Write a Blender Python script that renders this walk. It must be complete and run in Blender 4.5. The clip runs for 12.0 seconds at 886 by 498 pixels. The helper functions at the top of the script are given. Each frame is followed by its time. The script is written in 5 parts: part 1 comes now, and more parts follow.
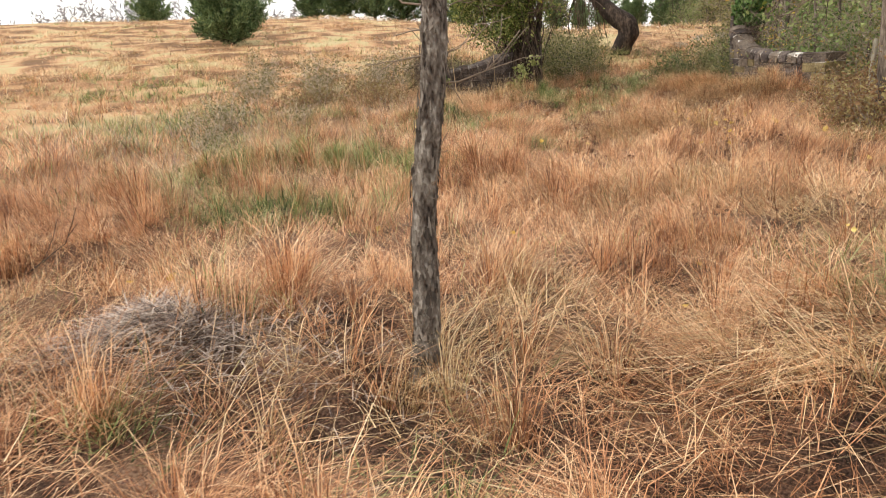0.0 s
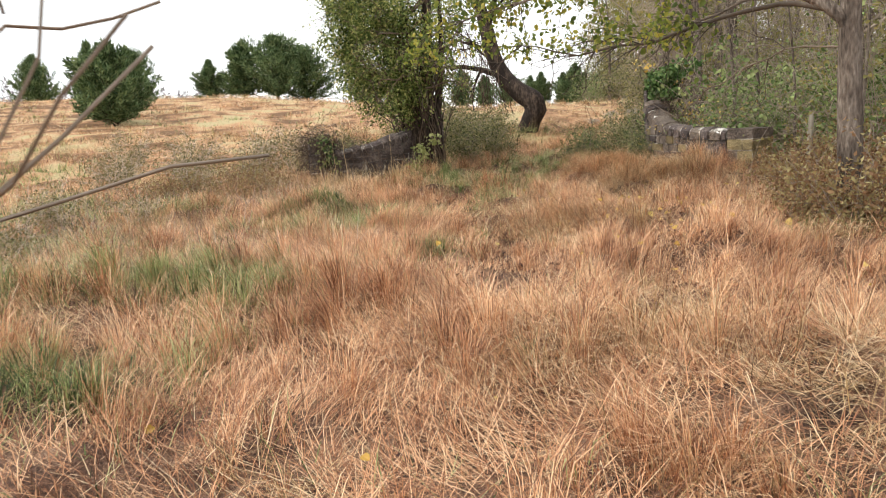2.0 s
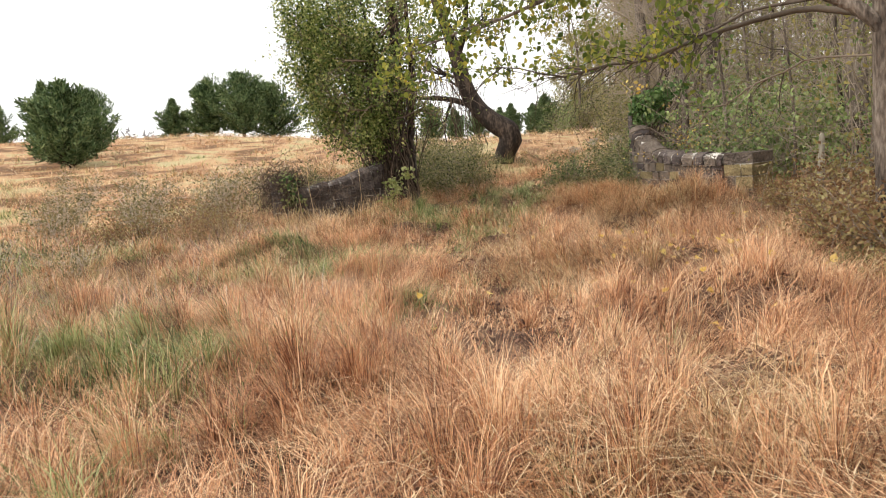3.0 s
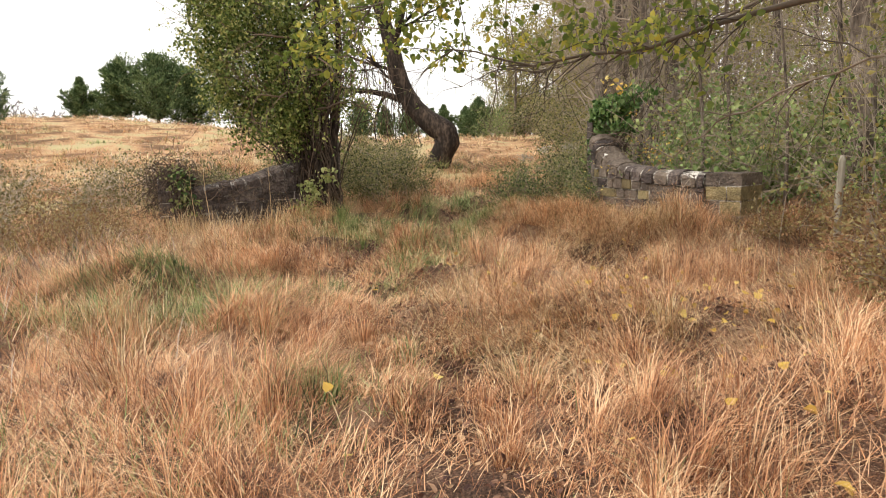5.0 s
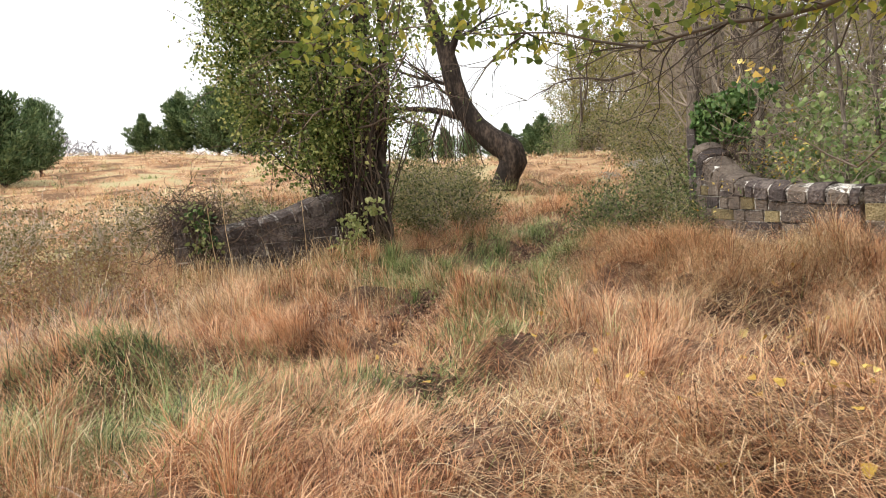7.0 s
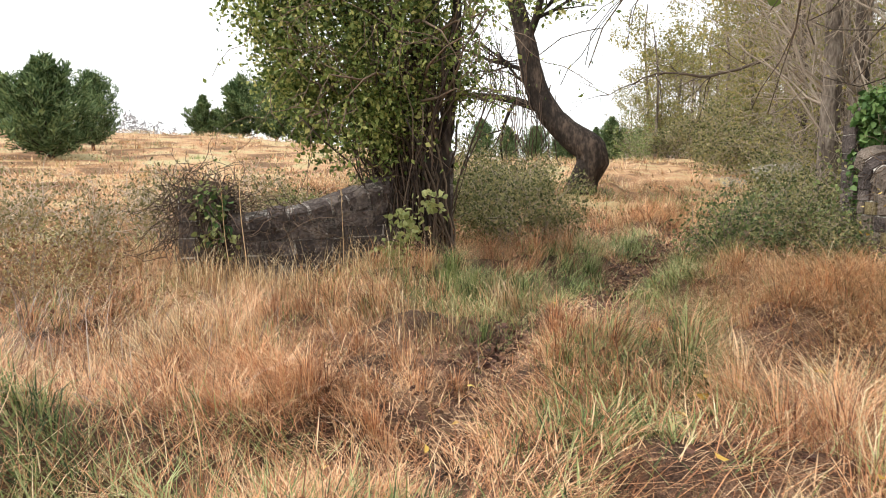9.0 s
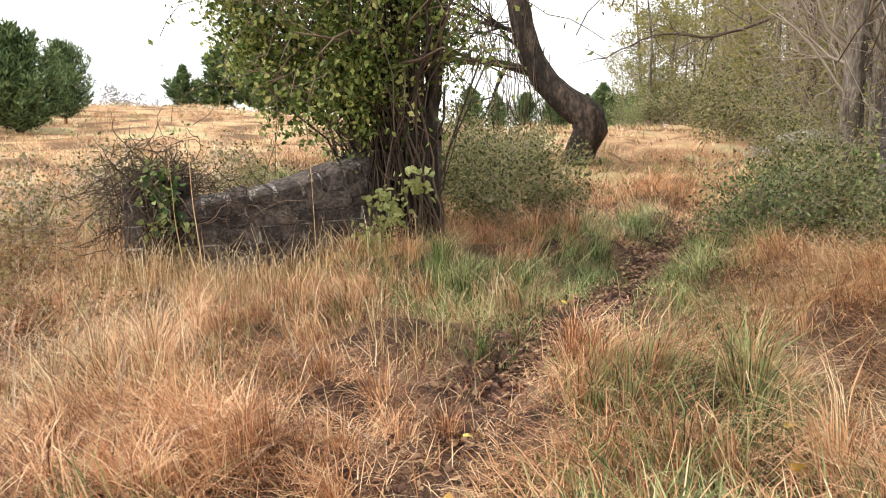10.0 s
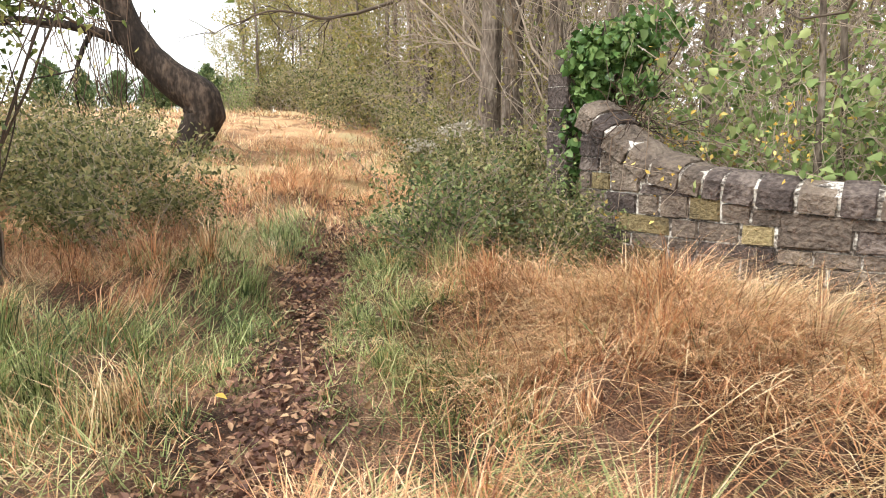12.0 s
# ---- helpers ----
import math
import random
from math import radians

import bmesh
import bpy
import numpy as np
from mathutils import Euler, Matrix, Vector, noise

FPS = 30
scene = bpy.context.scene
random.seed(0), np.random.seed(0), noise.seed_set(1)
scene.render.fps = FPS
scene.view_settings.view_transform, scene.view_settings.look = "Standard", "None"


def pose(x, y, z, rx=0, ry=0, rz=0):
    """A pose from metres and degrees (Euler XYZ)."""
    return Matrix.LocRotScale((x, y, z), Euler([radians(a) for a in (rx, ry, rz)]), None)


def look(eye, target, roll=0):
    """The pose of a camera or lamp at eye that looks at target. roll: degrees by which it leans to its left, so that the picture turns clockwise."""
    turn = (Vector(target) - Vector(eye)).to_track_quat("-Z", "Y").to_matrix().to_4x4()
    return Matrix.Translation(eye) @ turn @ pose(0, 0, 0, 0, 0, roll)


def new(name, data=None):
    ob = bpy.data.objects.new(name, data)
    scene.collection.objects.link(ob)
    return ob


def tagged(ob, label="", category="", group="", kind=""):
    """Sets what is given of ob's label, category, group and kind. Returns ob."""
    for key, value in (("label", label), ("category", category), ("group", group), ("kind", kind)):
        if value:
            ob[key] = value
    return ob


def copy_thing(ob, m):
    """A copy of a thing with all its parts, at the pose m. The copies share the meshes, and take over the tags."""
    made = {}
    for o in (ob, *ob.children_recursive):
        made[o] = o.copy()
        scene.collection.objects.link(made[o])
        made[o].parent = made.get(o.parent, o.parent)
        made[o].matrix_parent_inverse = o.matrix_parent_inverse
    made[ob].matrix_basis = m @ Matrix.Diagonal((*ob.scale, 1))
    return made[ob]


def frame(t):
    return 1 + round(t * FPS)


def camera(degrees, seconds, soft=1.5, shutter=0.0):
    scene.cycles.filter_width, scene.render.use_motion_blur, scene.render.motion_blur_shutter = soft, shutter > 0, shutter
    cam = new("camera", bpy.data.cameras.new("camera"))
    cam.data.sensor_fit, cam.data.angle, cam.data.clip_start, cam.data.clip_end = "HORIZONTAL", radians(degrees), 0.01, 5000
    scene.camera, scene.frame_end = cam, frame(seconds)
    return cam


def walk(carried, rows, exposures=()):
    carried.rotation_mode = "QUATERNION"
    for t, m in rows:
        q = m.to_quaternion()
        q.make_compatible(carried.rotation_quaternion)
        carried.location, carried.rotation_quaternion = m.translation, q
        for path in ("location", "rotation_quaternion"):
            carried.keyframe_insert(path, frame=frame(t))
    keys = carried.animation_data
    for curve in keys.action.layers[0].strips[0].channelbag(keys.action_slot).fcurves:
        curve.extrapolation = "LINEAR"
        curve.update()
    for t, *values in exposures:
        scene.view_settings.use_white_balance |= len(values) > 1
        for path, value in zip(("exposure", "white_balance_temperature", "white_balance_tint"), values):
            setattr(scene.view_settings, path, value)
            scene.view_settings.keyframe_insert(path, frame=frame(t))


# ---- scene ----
cam = camera(60.7, 12.0, 1.0, 0.15)
METRES, EYE, TILT, LEAN, TURN = 15.6, 1.5, 0.0, 0.0, 19.6
ROWS = [
    (0.0, 0.0, 0.0, 0.0, -0.89, -15.2, 3.27),
    (0.5, 0.016, 0.0416, 0.0027, -2.46, -16.1, 3.35),
    (1.0, 0.0218, 0.0858, 0.004, -4.16, -12.14, 4.7),
    (1.5, 0.0301, 0.1302, -0.0001, -5.04, -10.09, 3.81),
    (2.0, 0.0364, 0.1703, -0.0032, -7.51, -9.93, 3.63),
    (2.5, 0.0386, 0.2158, -0.0049, -9.51, -8.8, 5.41),
    (4.5, 0.0637, 0.3893, -0.0086, -13.01, -5.93, 1.43),
    (5.0, 0.0707, 0.4324, -0.0053, -15.22, -7.86, 1.81),
    (5.5, 0.0817, 0.4691, -0.0092, -14.0, -7.94, 1.74),
    (6.0, 0.091, 0.505, -0.0086, -10.36, -7.23, 2.36),
    (6.5, 0.0998, 0.5498, -0.0061, -10.63, -5.81, 4.55),
    (8.5, 0.1188, 0.717, -0.0115, -8.27, -7.05, 0.99),
    (9.0, 0.1195, 0.7594, -0.0144, -6.24, -5.81, 0.79),
    (9.5, 0.1235, 0.7989, -0.0139, -6.6, -6.72, 1.98),
    (10.0, 0.1294, 0.8357, -0.0115, -7.11, -8.15, 1.52),
    (10.5, 0.1372, 0.8739, -0.0135, -12.89, -9.22, 2.6),
    (11.0, 0.1505, 0.9073, -0.0124, -24.74, -10.25, 3.02),
    (11.5, 0.1603, 0.942, -0.0104, -33.1, -10.09, 0.4),
    (12.0, 0.1584, 0.9793, -0.0091, -36.15, -9.75, 0.44),
]
walk(cam, [(t, pose(0, 0, EYE, TILT, LEAN, TURN) @ pose(METRES * x, METRES * y, METRES * z, 90 + pitch, roll, yaw)) for t, x, y, z, yaw, pitch, roll in ROWS],
     [(0.0, 0.58, 6950, 10), (1.5, 0.6, 6500, 9), (4.5, 0.56, 7000, 10), (6.0, 0.62, 6700, 10), (8.5, 0.76, 6550, 8), (10.5, 1.0, 6600, 8), (12.0, 1.22, 6550, 8)])

# ---- light: a bright overcast autumn sky, with a wide soft sun behind the cloud ----
world = bpy.data.worlds.new("overcast_sky")
scene.world = world
world.use_nodes = True
wn = world.node_tree.nodes
wl = world.node_tree.links
wn.clear()
sky = wn.new("ShaderNodeTexSky")
sky.sky_type, sky.sun_disc = "NISHITA", False
sky.sun_elevation, sky.sun_rotation = radians(46), radians(249)
bg_sky, bg_cloud, sky_mix, w_out = wn.new("ShaderNodeBackground"), wn.new("ShaderNodeBackground"), wn.new("ShaderNodeMixShader"), wn.new("ShaderNodeOutputWorld")
bg_sky.inputs["Strength"].default_value = 0.1
cloud_noise, cloud_ramp, w_coord = wn.new("ShaderNodeTexNoise"), wn.new("ShaderNodeValToRGB"), wn.new("ShaderNodeTexCoord")
cloud_noise.inputs["Scale"].default_value, cloud_noise.inputs["Detail"].default_value = 4.0, 5.0
cloud_ramp.color_ramp.elements[0].position, cloud_ramp.color_ramp.elements[0].color = 0.3, (0.90, 0.92, 0.98, 1)
cloud_ramp.color_ramp.elements[1].position, cloud_ramp.color_ramp.elements[1].color = 0.6, (1.0, 1.0, 1.0, 1)
wl.new(w_coord.outputs["Generated"], cloud_noise.inputs["Vector"])
wl.new(cloud_noise.outputs["Fac"], cloud_ramp.inputs["Fac"])
wl.new(cloud_ramp.outputs["Color"], bg_cloud.inputs["Color"])
wl.new(sky.outputs["Color"], bg_sky.inputs["Color"])
bg_cloud.inputs["Strength"].default_value = 1.05
sky_mix.inputs["Fac"].default_value = 0.85
wl.new(bg_sky.outputs[0], sky_mix.inputs[1])
wl.new(bg_cloud.outputs[0], sky_mix.inputs[2])
wl.new(sky_mix.outputs[0], w_out.inputs["Surface"])
sun = new("sun", bpy.data.lights.new("sun", "SUN"))
sun.data.energy, sun.data.angle, sun.data.color = 1.5, radians(18), (1.0, 0.96, 0.9)
sun.matrix_world = look((-36, -14, 40), (0, 0, 0))


# ---- materials ----
def ramp(nt, stops):
    r = nt.nodes.new("ShaderNodeValToRGB")
    els = r.color_ramp.elements
    while len(els) < len(stops):
        els.new(0.5)
    for e, (p, c) in zip(els, stops):
        e.position, e.color = p, (*c, 1)
    return r


def material(name, shades, scale=3.0, fine=40.0, rough=0.85, bump=0.4, per="", through_light=0.0, stretch=(1, 1, 1), spread=0.5, distance=0.01, patch=False):
    """A surface whose colour runs through shades by a broad and a fine noise, and per blade, leaf or object by chance."""
    m = bpy.data.materials.new(name)
    m.use_nodes = True
    nt = m.node_tree
    n, l = nt.nodes, nt.links
    bsdf = n["Principled BSDF"]
    bsdf.inputs["Roughness"].default_value = rough
    bsdf.inputs["Specular IOR Level"].default_value = 0.25
    geo = n.new("ShaderNodeNewGeometry")
    mapping = n.new("ShaderNodeMapping")
    mapping.inputs["Scale"].default_value = stretch
    l.new(geo.outputs["Position"], mapping.inputs["Vector"])
    broad, small = n.new("ShaderNodeTexNoise"), n.new("ShaderNodeTexNoise")
    for tex, s, d in ((broad, scale, 3.0), (small, fine, 4.0)):
        tex.inputs["Scale"].default_value, tex.inputs["Detail"].default_value = s, d
        l.new(mapping.outputs["Vector"], tex.inputs["Vector"])
    mix = n.new("ShaderNodeMix")
    mix.inputs["Factor"].default_value = 0.45
    if patch:
        wider = n.new("ShaderNodeMapRange")
        wider.inputs["From Min"].default_value, wider.inputs["From Max"].default_value = 0.36, 0.64
        l.new(broad.outputs["Fac"], wider.inputs["Value"])
        l.new(wider.outputs["Result"], mix.inputs["A"])
    else:
        l.new(broad.outputs["Fac"], mix.inputs["A"])
    l.new(small.outputs["Fac"], mix.inputs["B"])
    fac = mix.outputs["Result"]
    if per:
        chance = n.new("ShaderNodeObjectInfo").outputs["Random"] if per == "object" else geo.outputs["Random Per Island"]
        mix2 = n.new("ShaderNodeMix")
        mix2.inputs["Factor"].default_value = spread
        l.new(fac, mix2.inputs["A"])
        l.new(chance, mix2.inputs["B"])
        fac = mix2.outputs["Result"]
    cr = ramp(nt, shades)
    l.new(fac, cr.inputs["Fac"])
    l.new(cr.outputs["Color"], bsdf.inputs["Base Color"])
    if bump:
        b = n.new("ShaderNodeBump")
        b.inputs["Strength"].default_value, b.inputs["Distance"].default_value = bump, distance
        l.new(small.outputs["Fac"], b.inputs["Height"])
        l.new(b.outputs["Normal"], bsdf.inputs["Normal"])
    if through_light:
        tr, ms = n.new("ShaderNodeBsdfTranslucent"), n.new("ShaderNodeMixShader")
        ms.inputs["Fac"].default_value = through_light
        l.new(cr.outputs["Color"], tr.inputs["Color"])
        l.new(bsdf.outputs[0], ms.inputs[1])
        l.new(tr.outputs[0], ms.inputs[2])
        l.new(ms.outputs[0], n["Material Output"].inputs["Surface"])
    return m


M_SOIL = material("leaf_litter_soil", [(0.36, (0.04, 0.025, 0.018)), (0.46, (0.12, 0.068, 0.047)), (0.54, (0.24, 0.14, 0.092)), (0.64, (0.46, 0.30, 0.20))], 2.2, 75, bump=1.0, distance=0.05)
M_FIELD = material("field_thatch", [(0.3, (0.20, 0.11, 0.055)), (0.45, (0.42, 0.235, 0.12)), (0.58, (0.56, 0.35, 0.19)), (0.72, (0.50, 0.41, 0.22))], 0.45, 14, bump=1.0, distance=0.08, patch=True)
M_STRAW = material("russet_grass", [(0.22, (0.13, 0.055, 0.03)), (0.40, (0.42, 0.195, 0.10)), (0.56, (0.74, 0.39, 0.20)), (0.74, (0.95, 0.68, 0.42))], 1.7, 30, per="island", bump=0, rough=0.5, through_light=0.2, spread=0.55, patch=True)
M_PALE = material("pale_straw", [(0.2, (0.17, 0.10, 0.045)), (0.5, (0.64, 0.44, 0.22)), (0.78, (0.94, 0.77, 0.50))], 0.8, 30, per="island", bump=0, rough=0.5, through_light=0.2, spread=0.72, patch=True)
M_GREEN = material("green_grass", [(0.25, (0.045, 0.07, 0.028)), (0.5, (0.24, 0.30, 0.10)), (0.75, (0.56, 0.58, 0.28))], 0.9, 30, per="island", bump=0, rough=0.55, through_light=0.3, spread=0.6, patch=True)
M_DULL = material("grey_brown_stalks", [(0.2, (0.11, 0.077, 0.063)), (0.5, (0.29, 0.22, 0.18)), (0.8, (0.60, 0.50, 0.42))], 1.0, 30, per="island", bump=0, rough=0.7, spread=0.7)
M_BARK = material("grey_flaking_bark", [(0.36, (0.025, 0.019, 0.016)), (0.44, (0.11, 0.088, 0.072)), (0.53, (0.22, 0.19, 0.16)), (0.61, (0.38, 0.345, 0.30)), (0.7, (0.58, 0.54, 0.48))], 20, 70, bump=1.0, stretch=(1, 1, 0.42), distance=0.05)
M_BARKPLATE = material("bark_plates", [(0.2, (0.05, 0.04, 0.033)), (0.55, (0.14, 0.115, 0.095)), (0.8, (0.26, 0.23, 0.195)), (0.95, (0.40, 0.36, 0.31))], 20, 80, per="island", bump=0.6, stretch=(1, 1, 0.4), spread=0.7)
M_BARKDARK = material("dark_furrowed_bark", [(0.32, (0.012, 0.009, 0.008)), (0.5, (0.036, 0.026, 0.02)), (0.68, (0.14, 0.10, 0.075))], 4, 18, bump=1.0, stretch=(1, 1, 0.4), distance=0.04)
M_BARKWOOD = material("pale_forest_bark", [(0.36, (0.05, 0.038, 0.03)), (0.48, (0.14, 0.11, 0.086)), (0.58, (0.25, 0.205, 0.165)), (0.7, (0.42, 0.37, 0.31))], 4, 30, bump=1.0, stretch=(1, 1, 0.3), distance=0.04)
M_TWIG = material("bare_twigs", [(0.2, (0.08, 0.06, 0.047)), (0.5, (0.22, 0.17, 0.128)), (0.8, (0.44, 0.36, 0.28))], 1.5, 20, per="island", bump=0)
M_VINE = material("dry_vine_stems", [(0.2, (0.035, 0.024, 0.02)), (0.5, (0.10, 0.07, 0.052)), (0.8, (0.24, 0.17, 0.12))], 2, 30, per="island", bump=0)
M_LEAF = material("olive_vine_leaves", [(0.2, (0.035, 0.055, 0.016)), (0.42, (0.14, 0.195, 0.05)), (0.62, (0.34, 0.39, 0.115)), (0.85, (0.68, 0.60, 0.24))], 1.2, 12, per="island", bump=0, rough=0.5, through_light=0.4, spread=0.55)
M_LIME = material("yellow_green_leaves", [(0.15, (0.07, 0.11, 0.025)), (0.45, (0.19, 0.24, 0.05)), (0.7, (0.40, 0.40, 0.08)), (0.9, (0.72, 0.52, 0.08))], 1.5, 12, per="island", bump=0, rough=0.5, through_light=0.45, spread=0.6)
M_IVY = material("glossy_ivy_leaves", [(0.15, (0.03, 0.065, 0.02)), (0.45, (0.085, 0.165, 0.045)), (0.8, (0.24, 0.35, 0.12))], 2, 12, per="island", bump=0, rough=0.38, through_light=0.25, spread=0.6)
M_SHRUB = material("shrub_leaves", [(0.18, (0.045, 0.055, 0.022)), (0.43, (0.16, 0.175, 0.07)), (0.62, (0.30, 0.29, 0.125)), (0.82, (0.46, 0.37, 0.19))], 1.5, 12, per="island", bump=0, rough=0.6, through_light=0.3, spread=0.6)
M_RUST = material("russet_shrub_leaves", [(0.15, (0.12, 0.065, 0.035)), (0.45, (0.30, 0.17, 0.085)), (0.7, (0.36, 0.30, 0.13)), (0.9, (0.46, 0.40, 0.20))], 1.5, 12, per="island", bump=0, rough=0.7, through_light=0.3, spread=0.6)
M_CEDAR = material("cedar_foliage", [(0.2, (0.035, 0.065, 0.026)), (0.5, (0.13, 0.20, 0.08)), (0.8, (0.30, 0.37, 0.17))], 0.8, 8, per="island", bump=0, rough=0.7, through_light=0.15, spread=0.5)
M_AUTUMN = material("autumn_wood_leaves", [(0.1, (0.12, 0.13, 0.045)), (0.5, (0.28, 0.27, 0.10)), (0.9, (0.55, 0.42, 0.14))], 0.4, 8, per="island", bump=0, rough=0.7, through_light=0.4, spread=0.5)
M_FALLEN = material("fallen_leaves", [(0.1, (0.07, 0.035, 0.028)), (0.45, (0.17, 0.085, 0.06)), (0.75, (0.33, 0.19, 0.12)), (0.95, (0.58, 0.38, 0.22))], 2, 20, per="island", bump=0, rough=0.6, through_light=0.1, spread=0.85)
M_YELLOW = material("yellow_fallen_leaves", [(0.1, (0.55, 0.33, 0.07)), (0.5, (0.75, 0.53, 0.12)), (0.9, (0.82, 0.68, 0.25))], 2, 20, per="island", bump=0, rough=0.6, through_light=0.2, spread=0.8)
M_STONE = material("weathered_sandstone", [(0.3, (0.045, 0.036, 0.030)), (0.44, (0.125, 0.098, 0.08)), (0.56, (0.20, 0.158, 0.125)), (0.72, (0.40, 0.335, 0.27))], 3.0, 26, per="object", bump=1.0, spread=0.12, distance=0.05)
M_STONEDARK = material("dark_sandstone", [(0.3, (0.03, 0.024, 0.023)), (0.48, (0.085, 0.066, 0.060)), (0.66, (0.24, 0.195, 0.17))], 4.0, 26, per="object", bump=1.0, spread=0.12, distance=0.05)
M_LICHEN = material("ochre_stained_sandstone", [(0.3, (0.06, 0.05, 0.035)), (0.48, (0.20, 0.155, 0.08)), (0.68, (0.42, 0.34, 0.18))], 5.0, 38, per="object", bump=1.0, spread=0.22, distance=0.04)
M_MORTAR = material("white_mortar", [(0.42, (0.06, 0.05, 0.043)), (0.5, (0.28, 0.25, 0.22)), (0.6, (0.72, 0.69, 0.63))], 5, 40, bump=0.6)
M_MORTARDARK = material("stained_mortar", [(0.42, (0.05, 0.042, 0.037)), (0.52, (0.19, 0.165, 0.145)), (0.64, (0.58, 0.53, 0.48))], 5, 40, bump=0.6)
M_DARKLEAF = material("dark_green_shrub_leaves", [(0.15, (0.035, 0.06, 0.028)), (0.45, (0.12, 0.16, 0.058)), (0.8, (0.33, 0.36, 0.15))], 1.5, 12, per="island", bump=0, rough=0.55, through_light=0.3, spread=0.6)
M_WEED = material("olive_brown_weed_leaves", [(0.15, (0.075, 0.07, 0.032)), (0.42, (0.21, 0.20, 0.085)), (0.62, (0.31, 0.25, 0.13)), (0.85, (0.46, 0.36, 0.22))], 1.5, 12, per="island", bump=0, rough=0.6, through_light=0.3, spread=0.65)
M_POST = material("weathered_fence_post", [(0.3, (0.20, 0.17, 0.13)), (0.5, (0.36, 0.32, 0.25)), (0.7, (0.50, 0.47, 0.38))], 6, 40, bump=0.8, stretch=(1, 1, 0.1))
M_FLUFF = material("white_seed_heads", [(0.2, (0.34, 0.30, 0.24)), (0.8, (0.60, 0.56, 0.47))], 5, 40, per="island", bump=0, through_light=0.3)


# ---- building blocks ----
def lattice_noise(x, y, seed):
    """Smooth value noise in 0..1 on a unit lattice."""
    xi, yi = np.floor(x).astype(np.int64), np.floor(y).astype(np.int64)
    fx, fy = x - xi, y - yi
    fx, fy = fx * fx * (3 - 2 * fx), fy * fy * (3 - 2 * fy)

    def h(a, b):
        n = (a * 374761393 + b * 668265263 + seed * 974711) & 0x7FFFFFFF
        n = ((n ^ (n >> 13)) * 1274126177) & 0x7FFFFFFF
        return ((n ^ (n >> 16)) & 0xFFFF) / 65535.0

    return (h(xi, yi) * (1 - fx) + h(xi + 1, yi) * fx) * (1 - fy) + (h(xi, yi + 1) * (1 - fx) + h(xi + 1, yi + 1) * fx) * fy


def smooth(a, b, x):
    t = np.clip((x - a) / (b - a), 0, 1)
    return t * t * (3 - 2 * t)


TRACK = [(-1.2, 9.6), (-1.65, 11.8), (-2.25, 13.4), (-3.2, 15.5), (-3.2, 17.0), (-2.65, 18.5), (-2.15, 21.0), (-1.6, 23.6), (-0.8, 27.4)]


def track_distance(x, y):
    """Distance from the trodden path's middle line, and how far along it."""
    best, along = np.full(np.shape(x), 1e9), np.zeros(np.shape(x))
    for k in range(len(TRACK) - 1):
        (ax, ay), (bx, by) = TRACK[k], TRACK[k + 1]
        dx, dy = bx - ax, by - ay
        t = np.clip(((x - ax) * dx + (y - ay) * dy) / (dx * dx + dy * dy), 0, 1)
        d = np.hypot(x - ax - t * dx, y - ay - t * dy)
        along = np.where(d < best, k + t, along)
        best = np.minimum(best, d)
    return best, along


def height(x, y):
    """The lie of the land: level round the gateway, rising to a crest beyond it."""
    x, y = np.asarray(x, float), np.asarray(y, float)
    u, v = -0.45 * x + 0.89 * y, 0.89 * x + 0.45 * y
    hi, lo = np.zeros(u.shape), np.zeros(u.shape)
    for o in (-3, 0, 3):
        hi += np.interp(u + o, (-60, 0, 19, 25, 31, 40, 50, 62, 75, 84, 110, 160, 400, 2000), (-0.7, -0.17, -0.14, 0.15, 0.62, 1.25, 1.95, 3.1, 4.5, 4.7, 3.0, 0, -8, -8)) / 3
        lo += np.interp(u + o, (-60, 0, 19, 25, 31, 40, 50, 75, 110, 160, 400, 2000), (-0.7, -0.17, -0.14, 0.15, 0.62, 1.15, 1.6, 1.9, 1.3, 0, -8, -8)) / 3
    k = smooth(-2, 24, v)
    z = hi * (1 - k) + lo * k
    z = z + 0.30 * (lattice_noise(x / 1.2, y / 1.2, 3) - 0.5) + 0.2 * (lattice_noise(x / 0.5, y / 0.5, 5) - 0.5) + 0.42 * np.clip(lattice_noise(x / 0.8 + 7.3, y / 0.8, 13) - 0.55, 0, 1) + 0.5 * (lattice_noise(x / 7, y / 7, 9) - 0.5) * smooth(20, 45, u)
    z = z + 0.2 * np.exp(-(((x + 2.75) / 0.4) ** 2 + ((y - 3.1) / 0.25) ** 2))
    z = z + 0.24 * np.exp(-(((x + 0.45) / 0.85) ** 2 + ((y - 19.3) / 0.7) ** 2)) + 0.14 * np.exp(-(((x + 6.2) / 1.2) ** 2 + ((y - 19.2) / 0.5) ** 2))
    z = z + 0.22 * np.exp(-(((x - 1.9) / 1.5) ** 2 + ((y - 18.0) / 1.0) ** 2))
    z = z + 0.9 * smooth(8, 45, -x - 0.35 * y) * smooth(10, 45, y)
    # a damp hollow with a bank behind it
    a, b = 0.707 * (x + 4.4) + 0.707 * (y - 14.1), -0.707 * (x + 4.4) + 0.707 * (y - 14.1)
    z = z + np.exp(-(a / 1.7) ** 2) * (0.26 * np.exp(-((b - 0.85) / 0.45) ** 2) - 0.12 * np.exp(-(b / 0.5) ** 2))
    d, along = track_distance(x, y)
    return z - 0.13 * np.exp(-(d / 0.28) ** 2) * (0.5 + 0.5 * smooth(2.5, 5, along)) * (1 - smooth(6.6, 7.6, along))


def ground_at(x, y):
    return float(height(np.array([x]), np.array([y]))[0])


